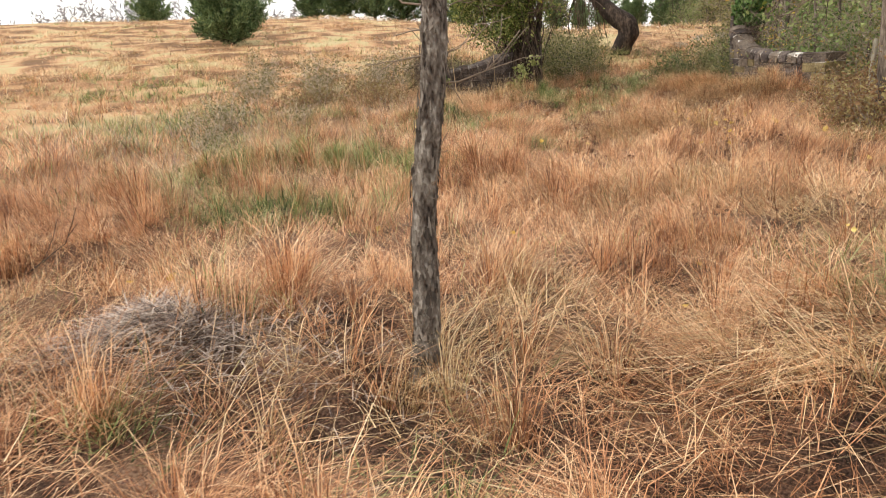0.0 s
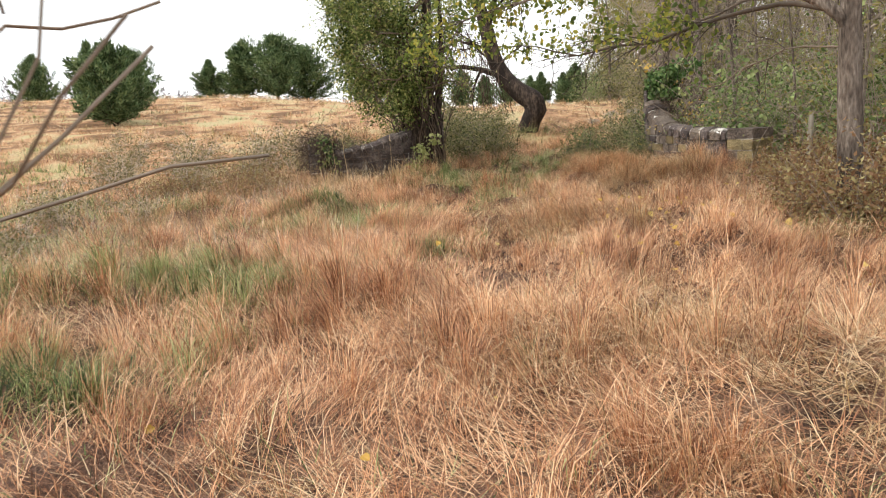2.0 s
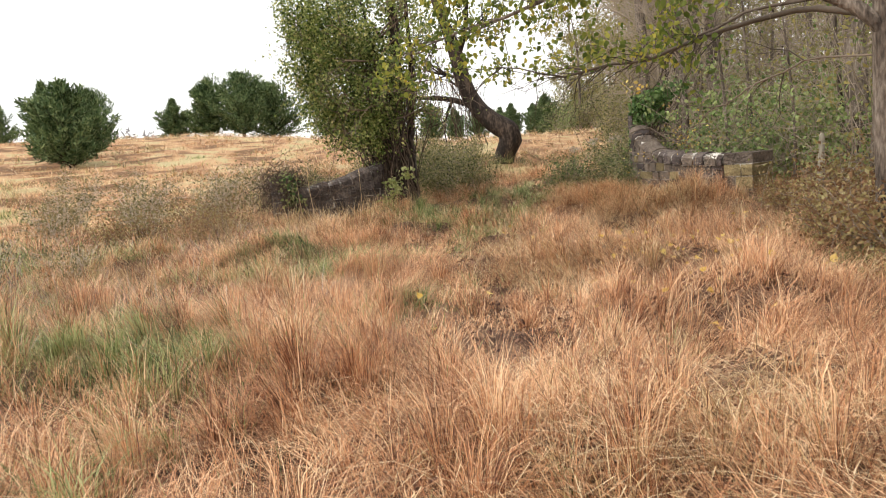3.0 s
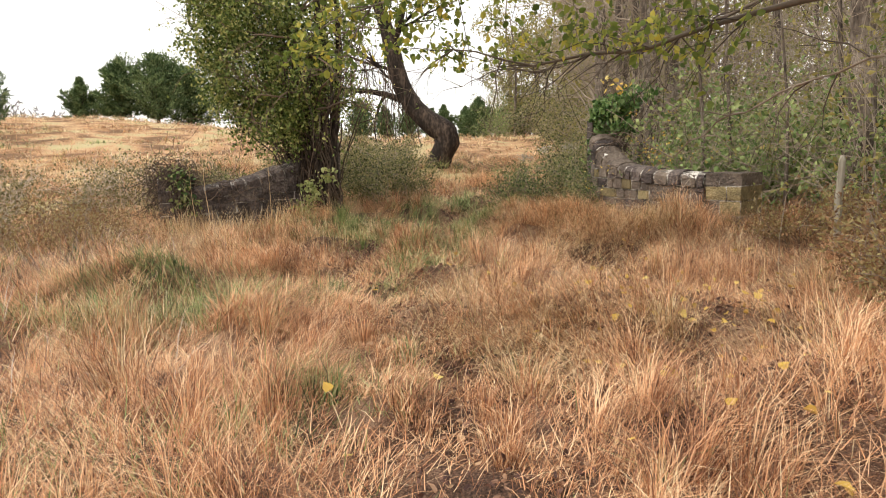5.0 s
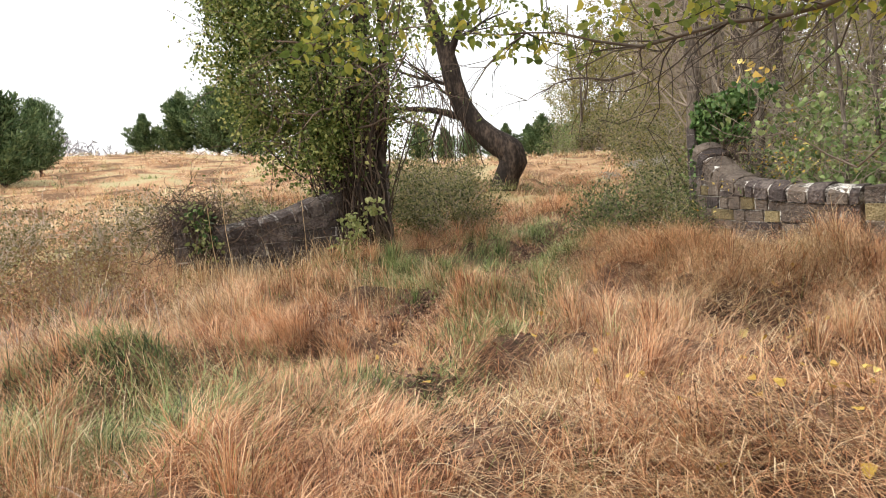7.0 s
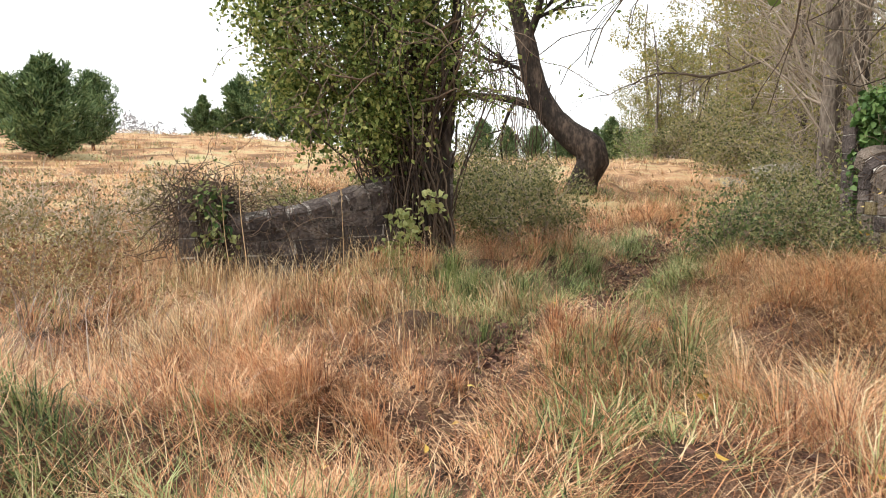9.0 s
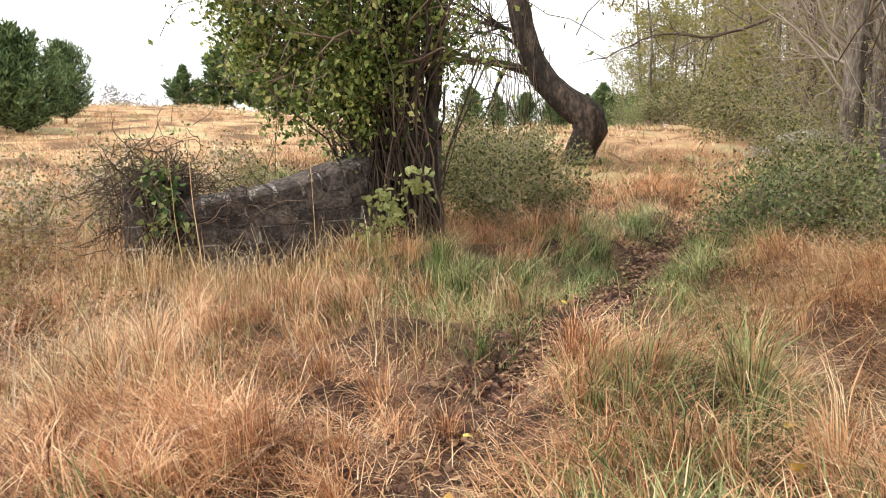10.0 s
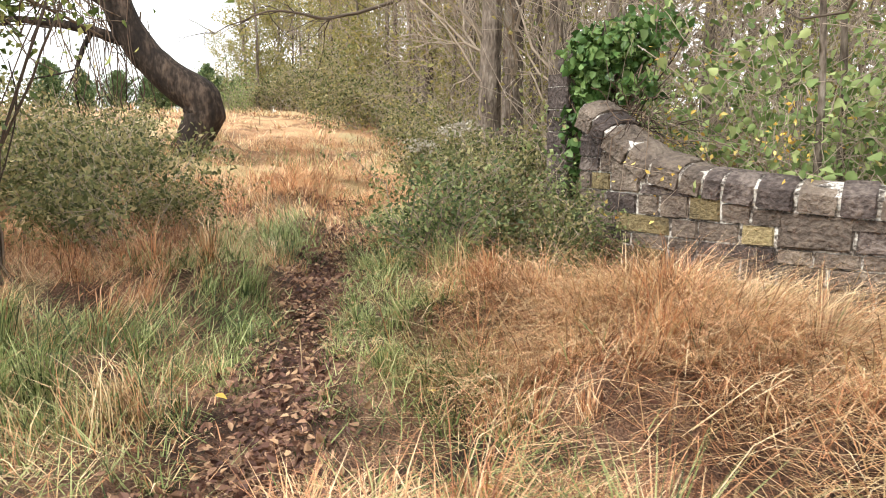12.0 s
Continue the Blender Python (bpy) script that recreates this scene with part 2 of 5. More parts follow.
class Geo:
    """Triangles gathered for one mesh."""

    def __init__(self):
        self.v, self.f, self.n = [], [], 0

    def add(self, v, f):
        v = np.asarray(v, float).reshape(-1, 3)
        self.v.append(v)
        self.f.append(np.asarray(f, np.int64).reshape(-1, 3) + self.n)
        self.n += len(v)
        return self

    def tube(self, pts, radii, sides=6, rough=0.0, rng=None):
        pts, radii = np.asarray(pts, float), np.asarray(radii, float)
        n = len(pts)
        tang = np.gradient(pts, axis=0)
        tang /= np.linalg.norm(tang, axis=1)[:, None] + 1e-9
        ref = np.array((0.31, 0.95, 0.05)) if abs(tang[0][2]) > 0.7 else np.array((0, 0, 1.0))
        a = np.cross(tang, ref)
        a /= np.linalg.norm(a, axis=1)[:, None] + 1e-9
        b = np.cross(tang, a)
        ang = np.arange(sides) * 2 * math.pi / sides
        rr = radii[:, None] * np.ones(sides)
        if rough and rng is not None:
            rr = rr * (1 + rough * (rng.random((n, sides)) - 0.5) + rough * np.repeat(rng.random((1, sides)) - 0.5, n, 0))
        ring = pts[:, None] + rr[..., None] * (np.cos(ang)[None, :, None] * a[:, None] + np.sin(ang)[None, :, None] * b[:, None])
        i, j = np.meshgrid(np.arange(n - 1), np.arange(sides), indexing="ij")
        p, q = i * sides + j, i * sides + (j + 1) % sides
        r, s = p + sides, q + sides
        f = np.concatenate([np.stack([p, q, s], -1).reshape(-1, 3), np.stack([p, s, r], -1).reshape(-1, 3)])
        cap = np.array([[(n - 1) * sides, (n - 1) * sides + k, (n - 1) * sides + k + 1] for k in range(1, sides - 1)])
        return self.add(ring.reshape(-1, 3), np.concatenate([f, cap]) if len(cap) else f)

    def fork(self, stem, twig):
        """Grow a twig's first ring together with the stem it springs from."""
        self.f.append(np.array([[stem, twig, twig + 1]], np.int64))

    def leaves(self, at, size, rng, flat=0.0, hang=0.0, slim=0.55, along=None):
        """Folded pointed leaves at the places given; flat lays them level, hang lets their tips drop."""
        at = np.asarray(at, float)
        n = len(at)
        if n == 0:
            return self
        d = rng.normal(size=(n, 3))
        d[:, 2] = d[:, 2] * (1 - flat) - hang
        if along is not None:
            d = d * 0.7 + along
        d /= np.linalg.norm(d, axis=1)[:, None] + 1e-9
        w = rng.normal(size=(n, 3))
        w[:, 2] *= 1 - flat
        w -= d * (w * d).sum(1)[:, None]
        w /= np.linalg.norm(w, axis=1)[:, None] + 1e-9
        up = np.cross(d, w)
        s = size * (0.6 + 0.8 * rng.random(n))[:, None]
        mid = at + d * s * 0.42
        v = np.stack([at, mid + w * s * slim * 0.5 + up * s * 0.12, at + d * s - up * s * 0.1, mid - w * s * slim * 0.5 + up * s * 0.12], 1)
        k = np.arange(n)[:, None] * 4
        return self.add(v.reshape(-1, 3), np.concatenate([k + np.array([0, 1, 2]), k + np.array([0, 2, 3])]))

    def broad(self, at, size, rng, flat=0.0, hang=0.0, slim=0.8):
        """Broad six-cornered leaves with a folded rib and curled tip."""
        at = np.asarray(at, float)
        n = len(at)
        d = rng.normal(size=(n, 3))
        d[:, 2] = d[:, 2] * (1 - flat) - hang
        d /= np.linalg.norm(d, axis=1)[:, None] + 1e-9
        w = rng.normal(size=(n, 3))
        w[:, 2] *= 1 - flat
        w -= d * (w * d).sum(1)[:, None]
        w /= np.linalg.norm(w, axis=1)[:, None] + 1e-9
        up = np.cross(d, w)
        s = size * (0.6 + 0.8 * rng.random(n))[:, None]
        v = np.stack([at + s * (a * d + b * slim * w + c * up) for a, b, c in ((0, 0, 0), (0.2, 0.42, 0.1), (0.62, 0.4, 0.13), (1, 0, -0.12), (0.62, -0.4, 0.1), (0.2, -0.42, 0.14))], 1)
        k = np.arange(n)[:, None] * 6
        return self.add(v.reshape(-1, 3), np.concatenate([k + np.array(t) for t in ((0, 1, 2), (0, 2, 3), (0, 3, 4), (0, 4, 5))]))

    def mesh(self, name, mat, soft=True):
        me = bpy.data.meshes.new(name)
        if self.n:
            v, f = np.concatenate(self.v), np.concatenate(self.f)
            me.vertices.add(len(v))
            me.vertices.foreach_set("co", v.astype(np.float32).ravel())
            me.loops.add(f.size)
            me.loops.foreach_set("vertex_index", f.astype(np.int32).ravel())
            me.polygons.add(len(f))
            me.polygons.foreach_set("loop_start", np.arange(0, f.size, 3, dtype=np.int32))
            me.polygons.foreach_set("use_smooth", np.full(len(f), soft))
            me.update(calc_edges=True)
        me.materials.append(mat)
        return me


def part(name, geo, mat, parent=None, label="", soft=True):
    me = geo.mesh(name, mat, soft) if isinstance(geo, Geo) else geo
    ob = new(name, me)
    ob.parent = parent
    return tagged(ob, label)


def thing(name, at, label, category, group="", kind=""):
    ob = new(name)
    ob.location = at
    return tagged(ob, label, category, group, kind)


def branch(rng, start, way, length, radius, wander=0.25, lift=0.0, steps=6, taper=0.25):
    """A wandering, tapering limb: its points and radii."""
    p, d = np.array(start, float), np.array(way, float)
    d /= np.linalg.norm(d)
    pts, step = [p.copy()], length / steps
    for _ in range(steps):
        d = d + rng.normal(size=3) * wander + np.array((0, 0, lift))
        d /= np.linalg.norm(d)
        p = p + d * step
        pts.append(p.copy())
    return np.array(pts), np.linspace(radius, radius * taper, steps + 1)


def spray(geo, rng, start, way, length, radius, depth, wander=0.22, lift=0.03, kids=4, sides=4, tips=None, thin=0.004):
    """A limb with smaller limbs on it; the outer points are gathered in tips."""
    pts, rad = branch(rng, start, way, length, radius, wander, lift, 3 + depth)
    root = geo.n
    geo.tube(pts, np.maximum(rad, thin), sides)
    if tips is not None and depth <= 1:
        tips.extend(pts[1:])
    if depth:
        for _ in range(kids):
            k = rng.integers(1, len(pts))
            d = pts[k] - pts[k - 1]
            d = d / np.linalg.norm(d) + rng.normal(size=3) * 0.75
            child = spray(geo, rng, pts[k], d, length * (0.4 + 0.3 * rng.random()), max(rad[k] * 0.6, thin), depth - 1, wander, lift, kids, 3, tips, thin)
            geo.fork(root + k * sides, child)
    return root


# ---- the ground: one sheet, fine near the path and coarse towards the horizon ----
def axis(fine_a, fine_b, step, coarse_a, coarse_b):
    out, s, p = list(np.arange(fine_a, fine_b, step)), step, fine_b
    while p < coarse_b:
        out.append(p)
        s *= 1.14
        p += s
    s, p, low = step, fine_a, []
    while p > coarse_a:
        s *= 1.14
        p -= s
        low.append(p)
    return np.array(low[::-1] + out)


def build_ground():
    xs, ys = axis(-10, 5, 0.14, -1500, 1500), axis(-1, 27, 0.14, -1500, 1500)
    gx, gy = np.meshgrid(xs, ys)
    v = np.stack([gx, gy, height(gx, gy)], -1).reshape(-1, 3)
    nx = len(xs)
    i, j = np.meshgrid(np.arange(len(ys) - 1), np.arange(nx - 1), indexing="ij")
    p = (i * nx + j).ravel()
    g = Geo().add(v, np.concatenate([np.stack([p, p + 1, p + nx + 1], 1), np.stack([p, p + nx + 1, p + nx], 1)]))
    ob = part("ground", g, M_SOIL)
    ob.data.materials.append(M_FIELD)
    cen = v[np.concatenate(g.f)].mean(1)
    rag = 5 * (lattice_noise(cen[:, 0] / 2, cen[:, 1] / 2, 51) - 0.5) + 2 * (lattice_noise(cen[:, 0] / 0.5, cen[:, 1] / 0.5, 52) - 0.5)
    far = (cen[:, 1] + rag > 26) | (cen[:, 0] + rag < -8.5) | (cen[:, 1] + rag < -1)
    far &= cen[:, 0] + 0.4 * rag < np.interp(cen[:, 1], (9, 14, 19, 22, 25, 40, 55, 70, 90), (6, 4.6, 4.2, 2.6, 1.8, 2.8, 3.0, 1.4, -2.5))
    ob.data.polygons.foreach_set("material_index", far.astype(np.int32))
    return tagged(ob, "uneven meadow ground of brown soil and leaf litter", "ground", kind="structure")


build_ground()


# ---- stone walls of the gateway ----
def stone_mesh(name, rng, mat):
    bm = bmesh.new()
    bmesh.ops.create_cube(bm, size=1)
    bmesh.ops.bevel(bm, geom=bm.edges[:], offset=0.032, segments=2, affect="EDGES")
    skew = rng.normal(size=(8, 3)) * 0.010
    for v in bm.verts:
        corner = (v.co.x > 0) + 2 * (v.co.y > 0) + 4 * (v.co.z > 0)
        v.co += Vector(skew[corner]) + Vector(rng.normal(size=3) * 0.012)
    me = bpy.data.meshes.new(name)
    bm.to_mesh(me)
    bm.free()
    me.materials.append(mat)
    return me


def coping_mesh(name, rng, mat):
    """A coping stone with a rounded back, one unit each way."""
    bm = bmesh.new()
    ring = [(0.5, -0.5), (0.5, 0.12), (0.38, 0.36), (0.16, 0.49), (-0.16, 0.5), (-0.38, 0.36), (-0.5, 0.12), (-0.5, -0.5)]
    ends = []
    for x, k in ((-0.5, 0.95), (-0.44, 1.0), (0.44, 1.0), (0.5, 0.95)):
        ends.append([bm.verts.new((x + rng.normal() * 0.012, y * k + rng.normal() * 0.014, z * k + rng.normal() * 0.014)) for y, z in ring])
    for a, b in zip(ends, ends[1:]):
        for i in range(8):
            bm.faces.new((a[i], a[(i + 1) % 8], b[(i + 1) % 8], b[i]))
    bm.faces.new(ends[0][::-1])
    bm.faces.new(ends[-1])
    bmesh.ops.recalc_face_normals(bm, faces=bm.faces[:])
    me = bpy.data.meshes.new(name)
    bm.to_mesh(me)
    bm.free()
    me.materials.append(mat)
    return me


def bezier(a, b, c, s):
    return (1 - s) ** 2 * np.array(a) + 2 * s * (1 - s) * np.array(b) + s * s * np.array(c)


def build_wall(name, label, a, b, c, top, mats, seed, coping=0.25, course=0.17, thick=0.42, mortar=None):
    """A wall of coursed stones along a curve from a to c, with a coping that sweeps along top(s)."""
    rng = np.random.default_rng(seed)
    wall = thing(name, (0, 0, 0), label, "stone wall")
    stones = [stone_mesh("stone", rng, mats[k % len(mats)]) for k in range(9)]
    caps = [coping_mesh("coping_stone", rng, mats[k % min(2, len(mats))]) for k in range(6)]
    ss = np.linspace(0, 1, 200)
    line = np.array([bezier(a, b, c, s) for s in ss])
    run = np.concatenate([[0], np.cumsum(np.linalg.norm(np.diff(line, axis=0), axis=1))])
    total = run[-1]

    def at(d):
        s = np.interp(d, run, ss)
        p = bezier(a, b, c, s)
        q = bezier(a, b, c, min(1, s + 0.01)) - bezier(a, b, c, max(0, s - 0.01))
        return p, q / np.linalg.norm(q), top(s)

    def lay(d0, d1, z0, z1, deep, mesh, pitch=0.0, name="stone"):
        p, q, _ = at((d0 + d1) / 2)
        ob = new(name, mesh)
        ob.parent = wall
        rot = Matrix.Rotation(math.atan2(q[1], q[0]), 4, "Z") @ Matrix.Rotation(-pitch, 4, "Y")
        ob.matrix_local = Matrix.Translation((p[0], p[1], (z0 + z1) / 2)) @ rot @ Matrix.Diagonal((d1 - d0, deep, z1 - z0, 1))

    base = min(ground_at(*line[k]) for k in range(0, 200, 20)) - 0.15
    # coping stones, set on edge
    d = 0.0
    while d < total - 0.05:
        w = min(0.16 + 0.12 * rng.random(), total - d)
        z0, z1 = at(d)[2], at(d + w)[2]
        pitch = math.atan2(z1 - z0, w)
        zm, stretch = (z0 + z1) / 2, math.hypot(w, z1 - z0)
        lay(d + w / 2 - stretch / 2 + 0.010, d + w / 2 + stretch / 2 - 0.010, zm - coping + 0.006, zm + rng.normal() * 0.014, thick + 0.07, caps[rng.integers(6)], pitch + 0.03 * rng.normal(), "coping_stone")
        d += w
    # courses below
    z, row = base, 0
    while z < 1.6:
        hgt = course * (0.7 + 0.45 * rng.random())
        d = -0.12 * rng.random()
        while d < total:
            w = 0.22 + 0.42 * rng.random() ** 1.4
            d0, d1 = max(0, d), min(total, d + w)
            if d1 - d0 > 0.06:
                lid = (at(d0)[2] + at(d1)[2]) / 2 - coping * 1.0
                z1 = lid if lid - z < hgt + 0.12 else z + hgt
                if z1 - z > 0.04:
                    lay(d0 + 0.004, d1 - 0.004, z + 0.007, z1 - 0.007, thick + rng.normal() * 0.006, stones[rng.integers(9)])
            d += w
        z += hgt
        row += 1
    # mortar core, just behind the stones' faces
    g, vs, fs = Geo(), [], []
    for k, dd in enumerate(np.linspace(0.01, total - 0.01, 60)):
        p, q, t = at(dd)
        nrm = np.array((-q[1], q[0]))
        for side, zz, half in ((1, base, thick / 2 - 0.018), (1, t - coping * 0.95, thick / 2 - 0.018), (1, t - coping * 0.42, thick / 2 + 0.027), (1, t - coping * 0.17, thick / 2 - 0.03), (1, t - 0.016, thick / 2 - 0.14), (-1, t - 0.016, thick / 2 - 0.14), (-1, t - coping * 0.17, thick / 2 - 0.03), (-1, t - coping * 0.42, thick / 2 + 0.027), (-1, t - coping * 0.95, thick / 2 - 0.018), (-1, base, thick / 2 - 0.018)):
            vs.append((*(p[:2] + nrm * side * half), zz))
    for k in range(59):
        for m in range(10):
            p0, p1 = k * 10 + m, k * 10 + (m + 1) % 10
            fs += [(p0, p1, p1 + 10), (p0, p1 + 10, p0 + 10)]
    for e in (0, 59 * 10):
        fs += [(e, e + m, e + m + 1) for m in range(1, 9)]
    part("mortar", g.add(vs, fs), mortar or M_MORTAR, wall, "pale lime mortar joints", soft=False)
    return wall


def right_top(s):
    return float(np.interp(s, (0, 0.08, 0.18, 0.3, 0.45, 0.65, 1.0), (1.53, 1.42, 1.23, 1.05, 0.96, 0.90, 0.85)))


def left_top(s):
    return float(np.interp(s, (0, 0.12, 0.3, 0.5, 0.7, 0.85, 1.0), (1.66, 1.46, 1.28, 1.08, 0.93, 0.86, 0.80)))


build_wall("stone_wall", "curved grey sandstone wall with sweeping coping and white mortar", (0.72, 21.85), (1.0, 20.4), (2.15, 19.35), right_top, (M_STONE, M_STONEDARK, M_STONE, M_STONEDARK, M_STONE, M_STONE, M_LICHEN, M_STONE, M_STONEDARK), 11)
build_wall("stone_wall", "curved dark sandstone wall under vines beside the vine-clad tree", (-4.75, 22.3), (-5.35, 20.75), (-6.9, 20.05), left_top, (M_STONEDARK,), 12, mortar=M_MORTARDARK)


def build_pier(at, size, tall, turn, label, mats, seed, ball=0.0):
    rng = np.random.default_rng(seed)
    z0 = ground_at(*at) - 0.15
    pier = thing("stone_pier", (at[0], at[1], z0), label, "stone pier")
    pier.rotation_euler = (0, 0, radians(turn))
    stones = [stone_mesh("stone", rng, mats[k % len(mats)]) for k in range(4)]
    z, row, total = 0.0, 0, tall - z0
    while z < total - 0.05:
        hgt = min(0.2 + 0.06 * rng.random(), total - z)
        cut = size * (0.4 if row % 2 else 0.6)
        for x0, x1 in ((-size / 2, -size / 2 + cut), (-size / 2 + cut, size / 2)):
            ob = new("stone", stones[rng.integers(4)])
            ob.parent = pier
            ob.matrix_local = Matrix.Translation(((x0 + x1) / 2, 0, z + hgt / 2)) @ Matrix.Diagonal((x1 - x0 - 0.007, size, hgt - 0.007, 1))
        z += hgt
        row += 1
    s = size / 2 - 0.012
    box = [(x, y, zz) for zz in (0, total - 0.02) for x, y in ((-s, -s), (s, -s), (s, s), (-s, s))]
    f = [(0, 1, 5), (0, 5, 4), (1, 2, 6), (1, 6, 5), (2, 3, 7), (2, 7, 6), (3, 0, 4), (3, 4, 7), (4, 5, 6), (4, 6, 7)]
    part("mortar", Geo().add(box, f), M_MORTAR, pier, "pale lime mortar joints", soft=False)
    if ball:
        bm = bmesh.new()
        bmesh.ops.create_icosphere(bm, subdivisions=3, radius=ball)
        for v in bm.verts:
            v.co *= 1 + 0.06 * noise.noise(v.co * 9)
            v.co.z += total + ball * 0.75
        me = bpy.data.meshes.new("finial")
        bm.to_mesh(me)
        bm.free()
        me.materials.append(mats[0])
        part("finial", me, mats[0], pier, "rounded weathered stone finial")
    return pier


build_pier((2.42, 19.0), 0.62, 0.84, -48, "low square sandstone end pier with white mortar joints", (M_STONE, M_STONEDARK, M_STONE, M_LICHEN), 21)
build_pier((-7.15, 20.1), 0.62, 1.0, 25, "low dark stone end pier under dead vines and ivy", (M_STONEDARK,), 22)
build_pier((0.72, 22.45), 0.34, 1.8, 10, "tall stone gate pier smothered in ivy", (M_STONEDARK,), 23, ball=0.13)


def build_post():
    rng = np.random.default_rng(5)
    x, y = 2.89, 16.39
    z = ground_at(x, y)
    post = thing("fence_post", (x, y, z), "weathered split timber fence post leaning in the grass", "fence post")
    g = Geo().tube([(0, 0, -0.2), (0.01, 0, 0.3), (0.02, 0.01, 0.7), (0.04, 0.01, 1.08 - z), (0.045, 0.01, 1.13 - z)], (0.05, 0.048, 0.046, 0.042, 0.025), 7, 0.35, rng)
    part("timber", g, M_POST, post, soft=False)


build_post()


# ---- trees with places of their own ----
def build_dead_trunk():
    """The slim dead tree that the walk passes first."""
    rng = np.random.default_rng(31)
    x, y = -1.27, 3.16
    z = ground_at(x, y)
    tree = thing("dead_tree", (x, y, z), "slim dead tree with flaking grey bark and bare twigs", "tree")
    hs = np.linspace(-0.15, 4.4, 70)
    lean = np.stack([0.095 * hs + 0.012 * np.sin(hs * 5), -0.015 * hs + 0.01 * np.cos(hs * 4), hs], 1)
    part("trunk", Geo().tube(lean, np.interp(hs, (-0.15, 0.1, 0.6, 1.4, 2.5, 4.4), (0.085, 0.066, 0.057, 0.055, 0.05, 0.03)), 22, 0.2, rng), M_BARK, tree)
    flakes = Geo()
    for _ in range(650):
        h, a = 4.2 * rng.random() ** 1.3, 6.283 * rng.random()
        c = np.array([np.interp(h, hs, lean[:, 0]), np.interp(h, hs, lean[:, 1]), h])
        r = float(np.interp(h, (0.1, 0.6, 1.4, 2.5, 4.4), (0.068, 0.059, 0.057, 0.052, 0.031)))
        half, tall, curl = 0.05 + 0.1 * rng.random(), 0.02 + 0.06 * rng.random(), 0.002 + 0.006 * rng.random()
        v = [c + np.array(((r + out) * math.cos(a + k * half + 0.1 * rng.normal()), (r + out) * math.sin(a + k * half), dz + 0.012 * rng.normal())) for dz, out in ((0, curl), (tall * 0.55, 0.002), (tall, -0.003)) for k in (-1, 0, 1)]
        flakes.add(v, [(i + j, i + j + 1, i + j + 4) for i in (0, 3) for j in (0, 1)] + [(i + j, i + j + 4, i + j + 3) for i in (0, 3) for j in (0, 1)])
    tagged(part("bark_flakes", flakes, M_BARKPLATE, tree, "loose grey flakes of bark", soft=False), kind="stuff")
    for h, az, length, r, lift in ((1.55, 28, 0.36, 0.004, 0.1), (1.44, 72, 0.5, 0.005, 0.07), (1.56, 262, 0.2, 0.006, -0.03), (1.66, 280, 0.18, 0.005, 0.04), (1.76, 258, 0.5, 0.006, 0.03), (1.74, 40, 0.26, 0.004, 0.12), (1.85, 290, 0.4, 0.005, 0.05), (1.9, 20, 0.3, 0.004, 0.1), (1.12, 110, 0.1, 0.004, 0.1), (0.95, 150, 0.12, 0.0035, 0.1), (1.0, 130, 0.12, 0.003, 0.12), (0.8, 240, 0.12, 0.0035, 0.1), (1.4, 95, 0.1, 0.0035, 0.1), (2.0, 340, 0.4, 0.005, 0.1), (2.2, 300, 0.4, 0.006, 0.03), (2.4, 10, 0.5, 0.006, 0.1), (2.6, 330, 0.5, 0.006, 0.05)):
        a = radians(az)
        start = (0.095 * h, -0.015 * h, h)
        g = Geo()
        spray(g, rng, start, (math.sin(a), math.cos(a), 0.1), length, r, 1, 0.2, lift, 3, 5, None, 0.0022)
        part("twig", g, M_TWIG, tree, "brittle bare twig")


